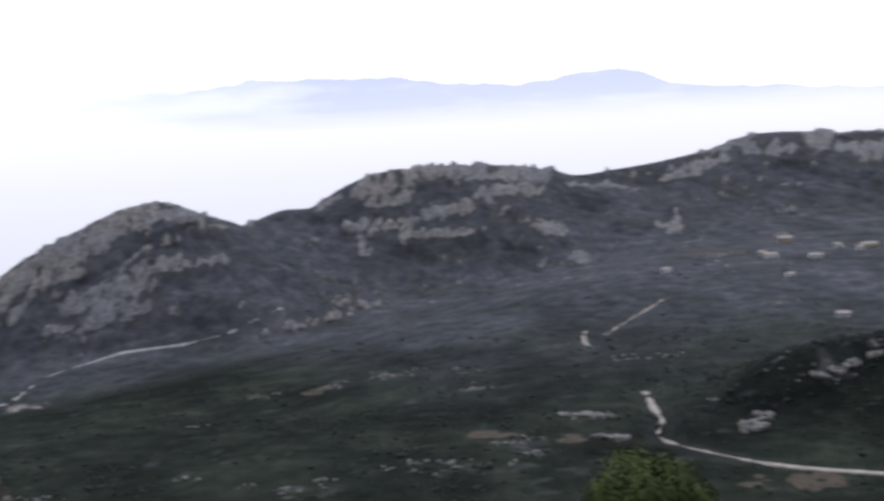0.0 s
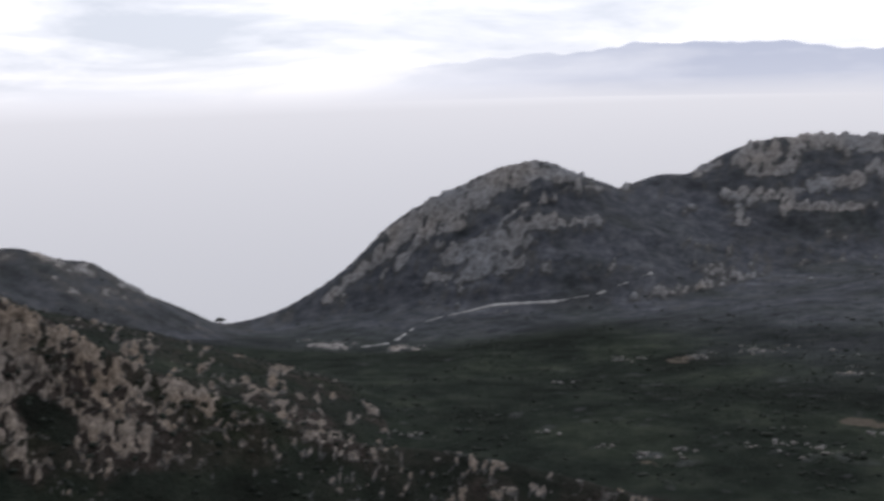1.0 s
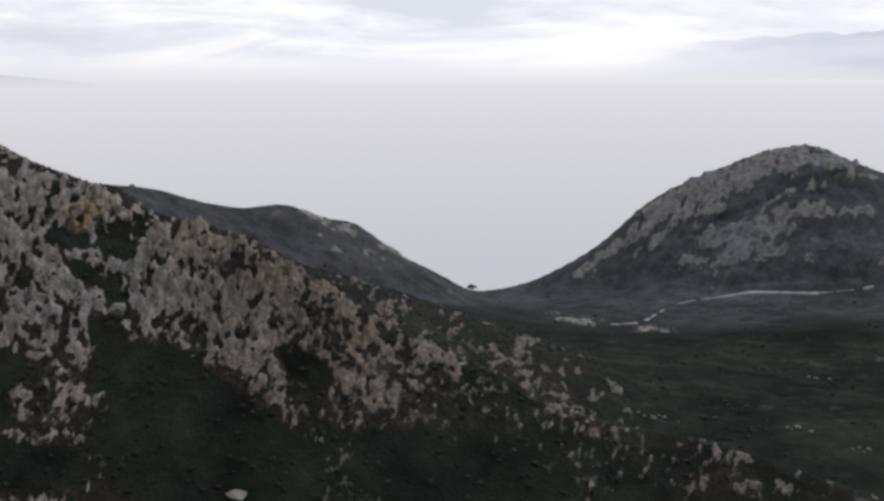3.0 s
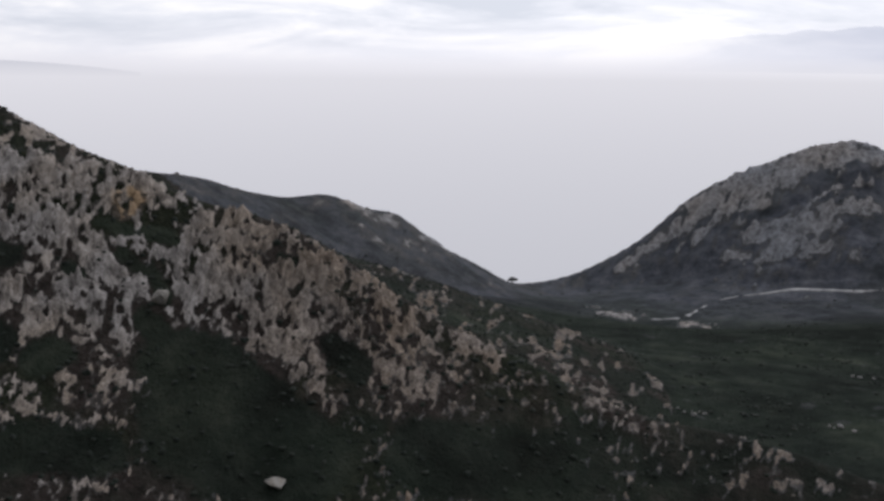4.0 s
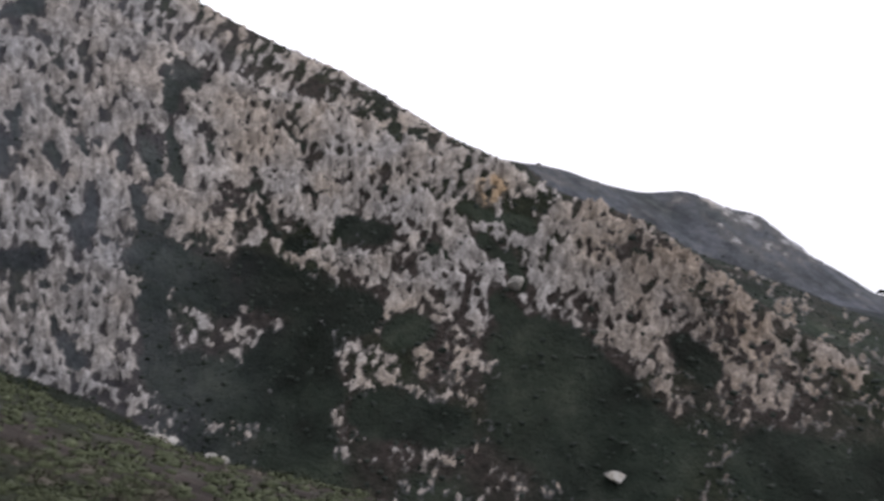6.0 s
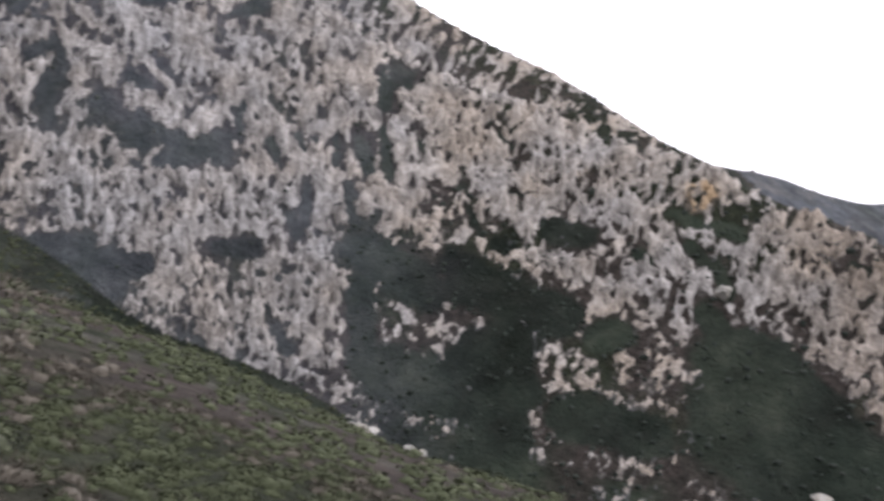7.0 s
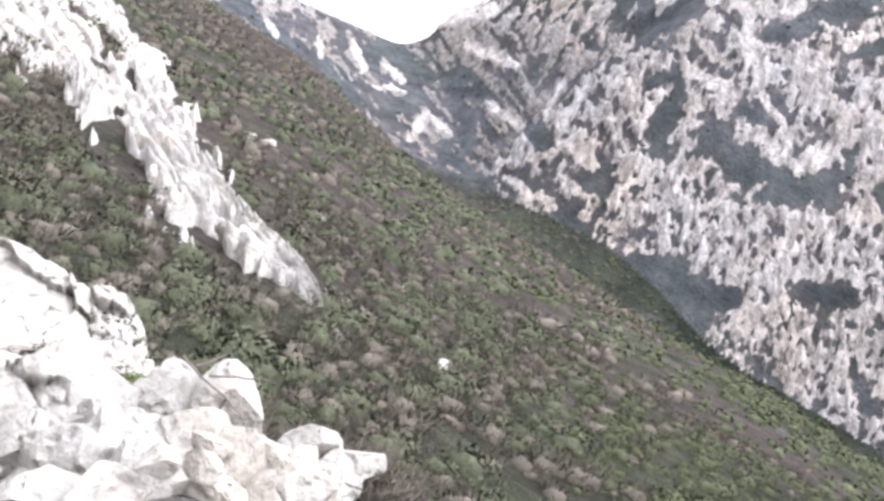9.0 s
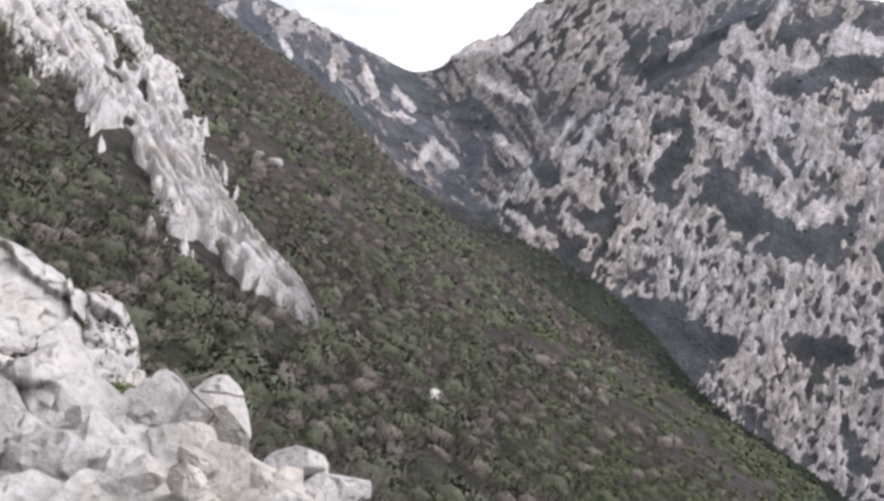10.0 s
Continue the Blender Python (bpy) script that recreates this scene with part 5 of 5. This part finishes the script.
def stones(name, label, x, y, size, mat, seed):
    """Many small angular stones in one mesh."""
    r = np.random.default_rng(seed)
    bm = bmesh.new()
    bmesh.ops.create_icosphere(bm, subdivisions=1, radius=1.0)
    base = np.array([v.co[:] for v in bm.verts])
    tri = np.array([[v.index for v in f.verts] for f in bm.faces])
    bm.free()
    h, _, _ = ground_fields(x, y)
    vs, fs = [], []
    for i in range(len(x)):
        v = base * r.uniform(0.6, 1.25, (len(base), 1)) * (size[i] * r.uniform(0.7, 1.5), size[i] * r.uniform(0.7, 1.3), size[i] * r.uniform(0.5, 1.0))
        a = r.uniform(0, 6.28)
        v = v @ np.array([[math.cos(a), -math.sin(a), 0], [math.sin(a), math.cos(a), 0], [0, 0, 1]])
        fs.append(tri + len(vs) * len(base))
        vs.append(v + (x[i], y[i], h[i] + EYE + size[i] * 0.2))
    return tagged(part(name, raw_mesh(name, np.concatenate(vs), np.concatenate(fs), mat), mat), label, "stones", kind="stuff")


# single clusters of pale blocks on the valley floor: bearing, distance
STONE_SPOTS = [(-9.27, 882), (-7.97, 890), (-5.66, 891), (-4.76, 897), (-2.96, 918), (-2.36, 905), (-1.06, 914), (0.84, 900), (1.24, 880), (1.94, 835), (-12.48, 800),
               (-0.96, 646), (4.34, 621), (4.94, 618), (-6.26, 600), (-2.26, 607), (-0.56, 612), (0.54, 608), (-0.06, 614), (3.44, 601), (-13.08, 640), (-10.17, 606),
               (9.64, 885), (11.94, 878), (9.34, 868), (17.54, 1280), (15.14, 1239), (20.24, 1020), (16.94, 1040)]


VALLEY_CRAGS = [(6.64, 702), (7.34, 700), (7.94, 697), (8.64, 694), (8.54, 648), (9.14, 645), (15.64, 664), (15.84, 672), (16.14, 686), (16.34, 694), (21.43, 745), (20.54, 735), (19.84, 728), (18.94, 722)]


def scatter_stones():
    r = np.random.default_rng(5)
    xs, ys = [], []
    for a, d, rad in ROCK_VALLEY:
        px, py = at(a, d)
        n = int(4 + rad * 0.6)
        xs.append(px + r.normal(size=n) * rad * 0.8)
        ys.append(py + r.normal(size=n) * rad * 0.5)
    for a, d in VALLEY_CRAGS:
        px, py = at(a, d)
        xs.append(px + r.normal(size=8) * 2.8)
        ys.append(py + r.normal(size=8) * 1.6)
    first = sum(len(q) for q in xs[:-len(VALLEY_CRAGS)])
    crag = sum(len(q) for q in xs[-len(VALLEY_CRAGS):])
    for a, d in STONE_SPOTS:
        px, py = at(a, d)
        xs.append(px + r.normal(size=4) * 5.0)
        ys.append(py + r.normal(size=4) * 2.0)
    x, y = np.concatenate(xs), np.concatenate(ys)
    stones("valley_stones", "pale limestone blocks among the valley scrub", x, y, np.where((np.arange(len(x)) >= first) & (np.arange(len(x)) < first + crag), r.uniform(1.2, 3.4, len(x)), r.uniform(0.5, 1.8, len(x))), M_CRAG, 6)
    x, y = in_view_slope(2600, r, 390, 640, -84, -14)
    h, rock, z = ground_fields(x, y)
    ok = z["cm"] & ~z["near"] & (rock > -0.55) & (rock < 0.05) & (fbm(x, y, 26, 3, 66) > 0.0) & (z["c"][1] > 15)
    x, y = x[ok], y[ok]
    stones("slope_stones", "pale limestone blocks scattered over the scrub slope", x, y, r.uniform(0.4, 1.2, len(x)), M_STONE, 8)


# Bands of bedded rock running up the near slope: right and left edges from foot to top (bearing, distance)
SLAB_R = [(-95.5, 71), (-97.6, 82), (-99.6, 89), (-101.2, 106), (-103.0, 145), (-104.3, 180), (-105.6, 226), (-106.7, 288)]
SLAB_L = [(-96.0, 72), (-98.6, 71), (-102.2, 70), (-106.0, 69), (-109.0, 75), (-110.8, 84), (-113.0, 99), (-117.0, 118)]


def lerp_line(rows, t):
    u = np.linspace(0, 1, len(rows))
    return np.interp(t, u, [p[0] for p in rows]), np.interp(t, u, [p[1] for p in rows])


SLAB_SAMPLES = []
for t in np.linspace(0.14, 0.75, 40):
    ra, rd = lerp_line(SLAB_R, t)
    la, ld = lerp_line(SLAB_L, t)
    for w in np.linspace(0.14, 0.8, 7):
        SLAB_SAMPLES.append(at(ra + (la - ra) * w, rd + (ld - rd) * w))


def build_slab(right, left, ns, nw, rise, seed, label):
    t = np.linspace(0, 1, ns)[:, None] * np.ones((1, nw))
    w = np.ones((ns, 1)) * np.linspace(0, 1, nw)[None, :]
    ra, rd = lerp_line(right, t)
    la, ld = lerp_line(left, t)
    # uneven edges
    edge = 0.10 * fbm(t * 30, w * 0 + seed, 1.0, 3, seed)
    ww = np.clip(w + edge * (np.abs(w - 0.5) * 2), -0.2, 1.2)
    a, d = np.radians(ra + (la - ra) * ww), rd + (ld - rd) * ww
    x, y = d * np.sin(a), d * np.cos(a)
    h, _ = relief(x.ravel(), y.ravel())
    h = h.reshape(x.shape)
    rag = 0.16 * fbm(t * 40, w * 9, 1, 3, seed + 9)
    prof = smooth(0.02, 0.16, w + rag) * smooth(0.02, 0.24, 1 - w + rag) * smooth(0.0, 0.05, t + 0.1 * rag)
    bend = 0.5 * fbm(t * 7, w * 4, 1, 3, seed + 1)
    gap, pick, lean = cells(w * 9 + bend, t * 8 + bend, 1.0, seed + 2)  # long beds that lie along the band
    gap2, pick2, lean2 = cells(w * 30 + 2 * bend, t * 16 - bend, 1.0, seed + 6)
    beds = fbm(t * 6, w * 34 + bend * 3, 1.0, 3, seed + 3)
    up = prof * (rise * (0.25 + 0.75 * smooth(0.0, 0.35, t)) + 0.35 * pick + 0.6 * lean + 0.14 * pick2 + 0.28 * lean2 + 1.1 * beds - 0.7 * smooth(0.14, 0.0, gap) - 0.4 * smooth(0.16, 0.0, gap2)) - 1.8 * (1 - prof)
    holes = 0.8 * fbm(t * 12, w * 6, 1.0, 2, seed + 5) + 0.55 * np.exp(-((t - 0.20) / 0.05) ** 2 - ((w - 0.42) / 0.13) ** 2) + 0.5 * np.exp(-((t - 0.52) / 0.05) ** 2 - ((w - 0.72) / 0.12) ** 2)
    up = np.where(holes > 0.22, up - 3.0 * np.minimum((holes - 0.22) / 0.16, 1.2), up)
    v = np.stack([x, y, h + EYE + up], -1).reshape(-1, 3)
    i, j = np.meshgrid(np.arange(ns - 1), np.arange(nw - 1), indexing="ij")
    p = (i * nw + j).ravel()
    f = np.stack([p, p + nw, p + nw + 1, p + 1], 1)
    ob = part("rock_slab", raw_mesh("rock_slab", v, f, M_SLAB, flat=False), M_SLAB)
    return tagged(ob, label, "rock slab")


def build_crag(name, label, az0, az1, edge, foot, d0, d1, block, deep, seed, na, ns, crack=0.5):
    """A broken rock face about the viewpoint: edge gives its upper rim (bearing, rise), foot the rise of its lower end."""
    az = np.linspace(az0, az1, na)[:, None] * np.ones((1, ns))
    s = np.ones((na, 1)) * np.linspace(0, 1.25, ns)[None, :]
    e = sorted((-a, r) for a, r in edge)
    top = np.interp(-az, [p[0] for p in e], [p[1] for p in e]) + 0.35 * fbm(az, 0 * az, block * 0.6, 3, seed)
    el = np.where(s < 1, foot + s * (top - foot), top - (s - 1) * 26)
    d = d0 + (d1 - d0) * s
    bend = 0.35 * fbm(az, el, block * 1.3, 3, seed + 1)
    gap, pick, lean = cells(az / block + 0.25 * el / block + bend, el / block + bend, 1.0, seed + 2)
    k = 2.6 / block
    gap2, pick2, lean2 = cells(az * k - 2 * bend, el * k * 1.2 + 2 * bend, 1.0, seed + 6)
    out = 0.55 * pick + 1.5 * lean + 0.16 * pick2 + 0.42 * lean2 + 0.30 * fbm(az, el, block * 0.5, 4, seed + 9) - crack * smooth(0.12, 0.0, gap) - 0.3 * crack * smooth(0.12, 0.0, gap2)
    r = d - deep * out
    z = EYE + d * np.tan(np.radians(el)) + 0.5 * deep * out * smooth(0.0, 0.2, s)
    v = np.stack([r * np.sin(np.radians(az)), r * np.cos(np.radians(az)), z], -1).reshape(-1, 3)
    i, j = np.meshgrid(np.arange(na - 1), np.arange(ns - 1), indexing="ij")
    p = (i * ns + j).ravel()
    me = raw_mesh(name, v, np.stack([p, p + 1, p + ns + 1, p + ns], 1), M_ROCK, flat=False)
    return tagged(part(name, me, M_ROCK), label, "rock ledge")


# ---------------------------------------------------------------- trees
def tree(az, d, height, width, mat, label, trunk_h, group=""):
    x, y = at(az, d)
    g = height_at(x, y)
    root = new("tree")
    root.matrix_basis = Matrix.Translation((x, y, g - 0.1))
    tagged(root, label, "tree", group)
    r = np.random.default_rng(int(abs(az * 100) + d))
    verts, faces = [], []

    def limb(p, q, w0, w1):
        p, q = np.array(p, float), np.array(q, float)
        ax = (q - p) / np.linalg.norm(q - p)
        u = np.cross(ax, (0.31, 0.52, 0.2))
        u /= np.linalg.norm(u)
        v = np.cross(ax, u)
        k = len(verts)
        for c, w in ((p, w0), (q, w1)):
            for t in range(7):
                verts.append(c + w * (math.cos(t * 0.8976) * u + math.sin(t * 0.8976) * v))
        for i in range(7):
            j = (i + 1) % 7
            faces.append((k + i, k + j, k + 7 + j, k + 7 + i))

    limb((0, 0, 0), (0.05 * width, 0, trunk_h), 0.05 * height, 0.035 * height)
    blobs = []
    for k in range(9):
        a, rad = k * 2.4, 0.30 * width * math.sqrt((k + 0.5) / 9)
        q = (rad * math.cos(a), rad * math.sin(a), trunk_h + (height - trunk_h) * (0.35 + 0.35 * r.uniform() * (1 - rad / width)))
        limb((0.05 * width, 0, trunk_h * 0.8), q, 0.02 * height, 0.008 * height)
        blobs.append(q)
    part("trunk", raw_mesh("trunk", verts, faces, M_BARK), M_BARK, root)
    bl = np.array(blobs)
    rad = np.stack([np.full(9, 0.24 * width)] * 2 + [np.full(9, (height - trunk_h) * 0.30)], 1) * r.uniform(0.8, 1.2, (9, 1))
    v, f, nv = tufts(bl, rad, 2000, 0.045, r, low=-0.35, shade=True)
    me = raw_mesh("crown", v, f, mat, flat=False)
    me.normals_split_custom_set_from_vertices(nv.astype(np.float32))
    part("crown", me, mat, root)


# ---------------------------------------------------------------- houses and roads
def box(bm, cx, cy, cz, sx, sy, sz):
    m = Matrix.LocRotScale((cx, cy, cz), None, (sx, sy, sz))
    bmesh.ops.create_cube(bm, size=1, matrix=m)


def house(az, d, w, dep, wall_h, turn, label, wall_mat, roof_mat):
    x, y = at(az, d)
    root = new("house")
    root.matrix_basis = pose(x, y, height_at(x, y) - 0.3, 0, 0, turn)
    tagged(root, label, "house", "village houses")
    bm = bmesh.new()
    box(bm, 0, 0, wall_h / 2, w, dep, wall_h)
    gab = [bm.verts.new(c) for c in ((-w / 2, -dep / 2, wall_h), (-w / 2, dep / 2, wall_h), (-w / 2, 0, wall_h + dep * 0.22), (w / 2, -dep / 2, wall_h), (w / 2, dep / 2, wall_h), (w / 2, 0, wall_h + dep * 0.22))]
    bm.faces.new((gab[0], gab[2], gab[1]))
    bm.faces.new((gab[3], gab[4], gab[5]))
    part("wall", bm, wall_mat, root)
    bm = bmesh.new()
    o, th = 0.4, 0.25
    rise = dep * 0.22
    for s in (-1, 1):
        e = (-(w / 2 + o), s * (dep / 2 + o), wall_h - rise * o / (dep / 2)), ((w / 2 + o), s * (dep / 2 + o), wall_h - rise * o / (dep / 2)), ((w / 2 + o), 0, wall_h + rise), (-(w / 2 + o), 0, wall_h + rise)
        lo = [bm.verts.new(c) for c in e]
        hi = [bm.verts.new((c[0], c[1], c[2] + th)) for c in e]
        bm.faces.new(hi)
        bm.faces.new(lo[::-1])
        for i in range(4):
            bm.faces.new((lo[i], lo[(i + 1) % 4], hi[(i + 1) % 4], hi[i]))
    part("roof", bm, roof_mat, root)
    n = max(2, int(w // 3.5))
    for i in range(n):
        bm = bmesh.new()
        cx = -w / 2 + w * (i + 0.5) / n
        if i == n // 2:
            box(bm, cx, -dep / 2 - 0.02, 1.1, 1.1, 0.12, 2.1)
            part("door", bm, M_DARK, root)
        else:
            box(bm, cx, -dep / 2 - 0.02, wall_h * 0.55, 1.1, 0.12, 1.3)
            part("window", bm, M_DARK, root)


def ribbon(name, line, width, lift, mat, label, broken=9.0):
    """A road along a line of bearings and distances, laid on the ground."""
    p = np.array([at(a, d) for a, d in line])
    seg = np.linalg.norm(np.diff(p, axis=0), axis=1)
    u = np.concatenate([[0], np.cumsum(seg)])
    n = int(u[-1] / 3)
    t = np.linspace(0, u[-1], n)
    x, y = np.interp(t, u, p[:, 0]), np.interp(t, u, p[:, 1])
    ker = np.ones(7) / 7
    xs, ys = np.convolve(np.pad(x, 3, "edge"), ker, "valid"), np.convolve(np.pad(y, 3, "edge"), ker, "valid")
    dx, dy = np.gradient(xs), np.gradient(ys)
    ln = np.hypot(dx, dy)
    nx, ny = -dy / ln, dx / ln
    wid = width * np.clip(1.1 + 3.0 * fbm(t, t * 0, 15, 3, 8), 0.03, 1.5)
    cols = np.array([-0.5, -0.46, -0.15, 0.15, 0.46, 0.5])
    X, Y = xs[:, None] + nx[:, None] * wid[:, None] * cols, ys[:, None] + ny[:, None] * wid[:, None] * cols
    h, _, _ = ground_fields(X.ravel(), Y.ravel())
    z = h.reshape(X.shape) + EYE + lift * np.array([-1.5, 1, 1, 1, 1, -1.5])
    v = np.stack([X, Y, z], -1).reshape(-1, 3)
    i, j = np.meshgrid(np.arange(n - 1), np.arange(5), indexing="ij")
    q = (i * 6 + j).ravel()
    f = np.stack([q, q + 6, q + 7, q + 1], 1)
    f = f[np.repeat(fbm(t[:-1], 0 * t[:-1], 11, 2, 19) < broken, 5)]
    return tagged(part(name, raw_mesh(name, v, f, mat, flat=False), mat), label, "road", kind="structure")


ribbon("road", ROADS[0], 2.9, 0.9, M_ROAD, "pale road cut along the foot of the hill", 0.33)
ribbon("road", ROADS[1], 3.6, 0.5, M_TRACK, "light gravel track winding through the valley scrub")
ribbon("road", ROADS[2], 2.2, 0.6, M_TRACK, "light gravel track climbing through the scrub")
ribbon("road", ROADS[3], 2.6, 0.6, M_TRACK, "short bare strip of pale gravel")

house(11.84, 1250, 9, 7, 4.5, -15, "small white plastered house with clay tile roof", M_PLASTER, M_ROOF)
house(16.84, 1334, 15, 8, 5.0, -25, "white plastered house with clay tile roof", M_PLASTER, M_ROOF)
house(16.44, 1345, 7, 7, 6.0, -10, "narrow ochre stone house with clay tile roof", M_OCHRE, M_ROOF)
house(18.94, 1330, 14, 8, 4.0, -12, "long white plastered house with clay tile roof", M_PLASTER, M_ROOF)
house(19.94, 1416, 8, 7, 4.5, -20, "small white plastered house with clay tile roof", M_PLASTER, M_ROOF)
house(21.33, 1420, 17, 9, 5.0, -5, "broad ochre stone house with clay tile roof", M_OCHRE, M_ROOF)
house(20.94, 1400, 8, 7, 4.0, -15, "small white plastered house with clay tile roof", M_PLASTER, M_ROOF)
house(17.54, 1480, 16, 10, 7.0, -18, "tall ochre stone house with clay tile roof", M_OCHRE, M_ROOF)
house(17.74, 1207, 8, 6, 3.5, -10, "low white plastered house with clay tile roof", M_PLASTER, M_ROOF)
house(20.14, 1004, 11, 7, 3.5, -20, "low white plastered farmhouse with clay tile roof", M_PLASTER, M_ROOF)

build_rocks()
scatter_stones()
build_crag("rock_ledge", "massive fractured white limestone face of the outcrop", -118, -96.4, [(-118, -15.5), (-111.6, -16.0), (-110.1, -15.7), (-108.7, -16.1), (-107.6, -17.1), (-106.1, -17.9), (-104.4, -18.3), (-102.7, -19.2), (-100.7, -19.9), (-98.9, -20.3), (-97.6, -21.2), (-96.4, -23)], -28, 7.0, 9.7, 2.7, 0.17, 21, 330, 150, 0.35)
build_crag("rock_ledge", "smooth sloping white limestone ledge above the outcrop", -118, -106.6, [(-118, -8.5), (-112.1, -9.9), (-110.8, -10.7), (-109.1, -11.6), (-108.2, -13.0), (-107.4, -14.4), (-106.6, -15.8)], -18, 25.5, 33, 2.6, 0.38, 51, 170, 110, 0.12)
build_crag("rock_ledge", "small cracked limestone ledge among the shrubs", -109.6, -105.0, [(-109.1, -11.9), (-108.0, -12.1), (-106.2, -12.7), (-105.3, -14.0), (-105.0, -15.5)], -16.5, 27.5, 34.5, 1.5, 0.5, 71, 90, 70, 0.3)
build_slab(SLAB_R, SLAB_L, 440, 150, 1.5, 3, "steep band of bedded pale limestone on the hillside")
tree(10.74, 25, 3.7, 3.7, M_BRIGHT, "round fresh green tree on the slope below", 0.9)
tree(-29.34, 1385, 8.5, 15, M_MAQUIS, "lone broad dark tree in the gap", 0.4)


def single_shrub(kind, az, d, s, lift=0.0):
    x, y = at(az, d)
    a, b, label = kind
    root = tagged(new("shrub"), label, "shrub", "hillside shrubs")
    root.matrix_basis = Matrix.LocRotScale((x, y, height_at(x, y) + lift), Euler((0, 0, az)), (s, s, s))
    part(a.name, a, None, root)
    part(b.name, b, None, root)


def dead_branch(az, el, d, size, label):
    """A forked dry branch lying over the blocks."""
    x, y = at(az, d)
    cu = bpy.data.curves.new("branch", "CURVE")
    cu.dimensions, cu.bevel_depth, cu.bevel_resolution = "3D", 0.011, 2
    r = random.Random(3)
    for a0, b0, k in (((-0.5, 0, 0.55), (0.35, 0.05, -0.35), 7), ((-0.1, 0, 0.25), (0.75, 0.1, 0.18), 6), ((-0.3, 0, 0.4), (0.1, 0.2, 0.5), 5), ((0.1, 0, -0.1), (-0.15, 0.1, -0.5), 5)):
        sp = cu.splines.new("POLY")
        sp.points.add(k - 1)
        for i in range(k):
            t = i / (k - 1)
            p = [a0[j] + (b0[j] - a0[j]) * t + r.uniform(-0.03, 0.03) for j in range(3)]
            sp.points[i].co = (p[0] * size, p[1] * size, p[2] * size, 1)
            sp.points[i].radius = 1.1 - 0.6 * t
    cu.materials.append(M_BARK)
    ob = new("dead_branch", cu)
    ob.matrix_basis = pose(x, y, EYE + d * math.tan(radians(el)), 0, 0, -az)
    return tagged(ob, label, "branch")


SHRUBS = shrub_variants()
fresh = raw_mesh("crown", *tufts(np.array([[-0.4, 0, 0.3], [0.4, 0.1, 0.3], [0, -0.2, 0.45]]), np.full((3, 3), 0.6), 700, 0.06, np.random.default_rng(9), low=-0.3), M_BRIGHT, flat=False)
fresh_root = tagged(new("shrub"), "low fresh green shrub behind the white outcrop", "shrub", "hillside shrubs")
fresh_root.matrix_basis = Matrix.LocRotScale((*at(-105.9, 12.0), EYE + 12.0 * math.tan(radians(-18.3))), None, (0.55, 0.55, 0.5))
part("crown", fresh, None, fresh_root)
part("stem", SHRUBS[0][1], None, fresh_root)
dead_branch(-101.5, -17.4, 8.75, 0.55, "dark dry branch lying across pale rock blocks")
for az, d, s in ((-93.4, 10.5, 0.8), (-94.6, 11.3, 0.9), (-92.4, 11.5, 0.9), (-96.2, 11.8, 0.8), (-91.0, 13.0, 1.0), (-98.3, 12.4, 0.8), (-89.5, 14.0, 1.0)):
    single_shrub(SHRUBS[3 + int(d * 10) % 3], az, d, s)
for az, d, s in ((-106.0, 14.5, 0.75), (-105.0, 15.5, 0.7), (-107.2, 16.0, 0.7), (-109.0, 22, 0.9), (-111.5, 21, 0.9), (-103.5, 17, 0.8)):
    single_shrub(SHRUBS[int(d) % 3], az, d, s, -0.1)
plant_near()
plant_far()
plant_single()
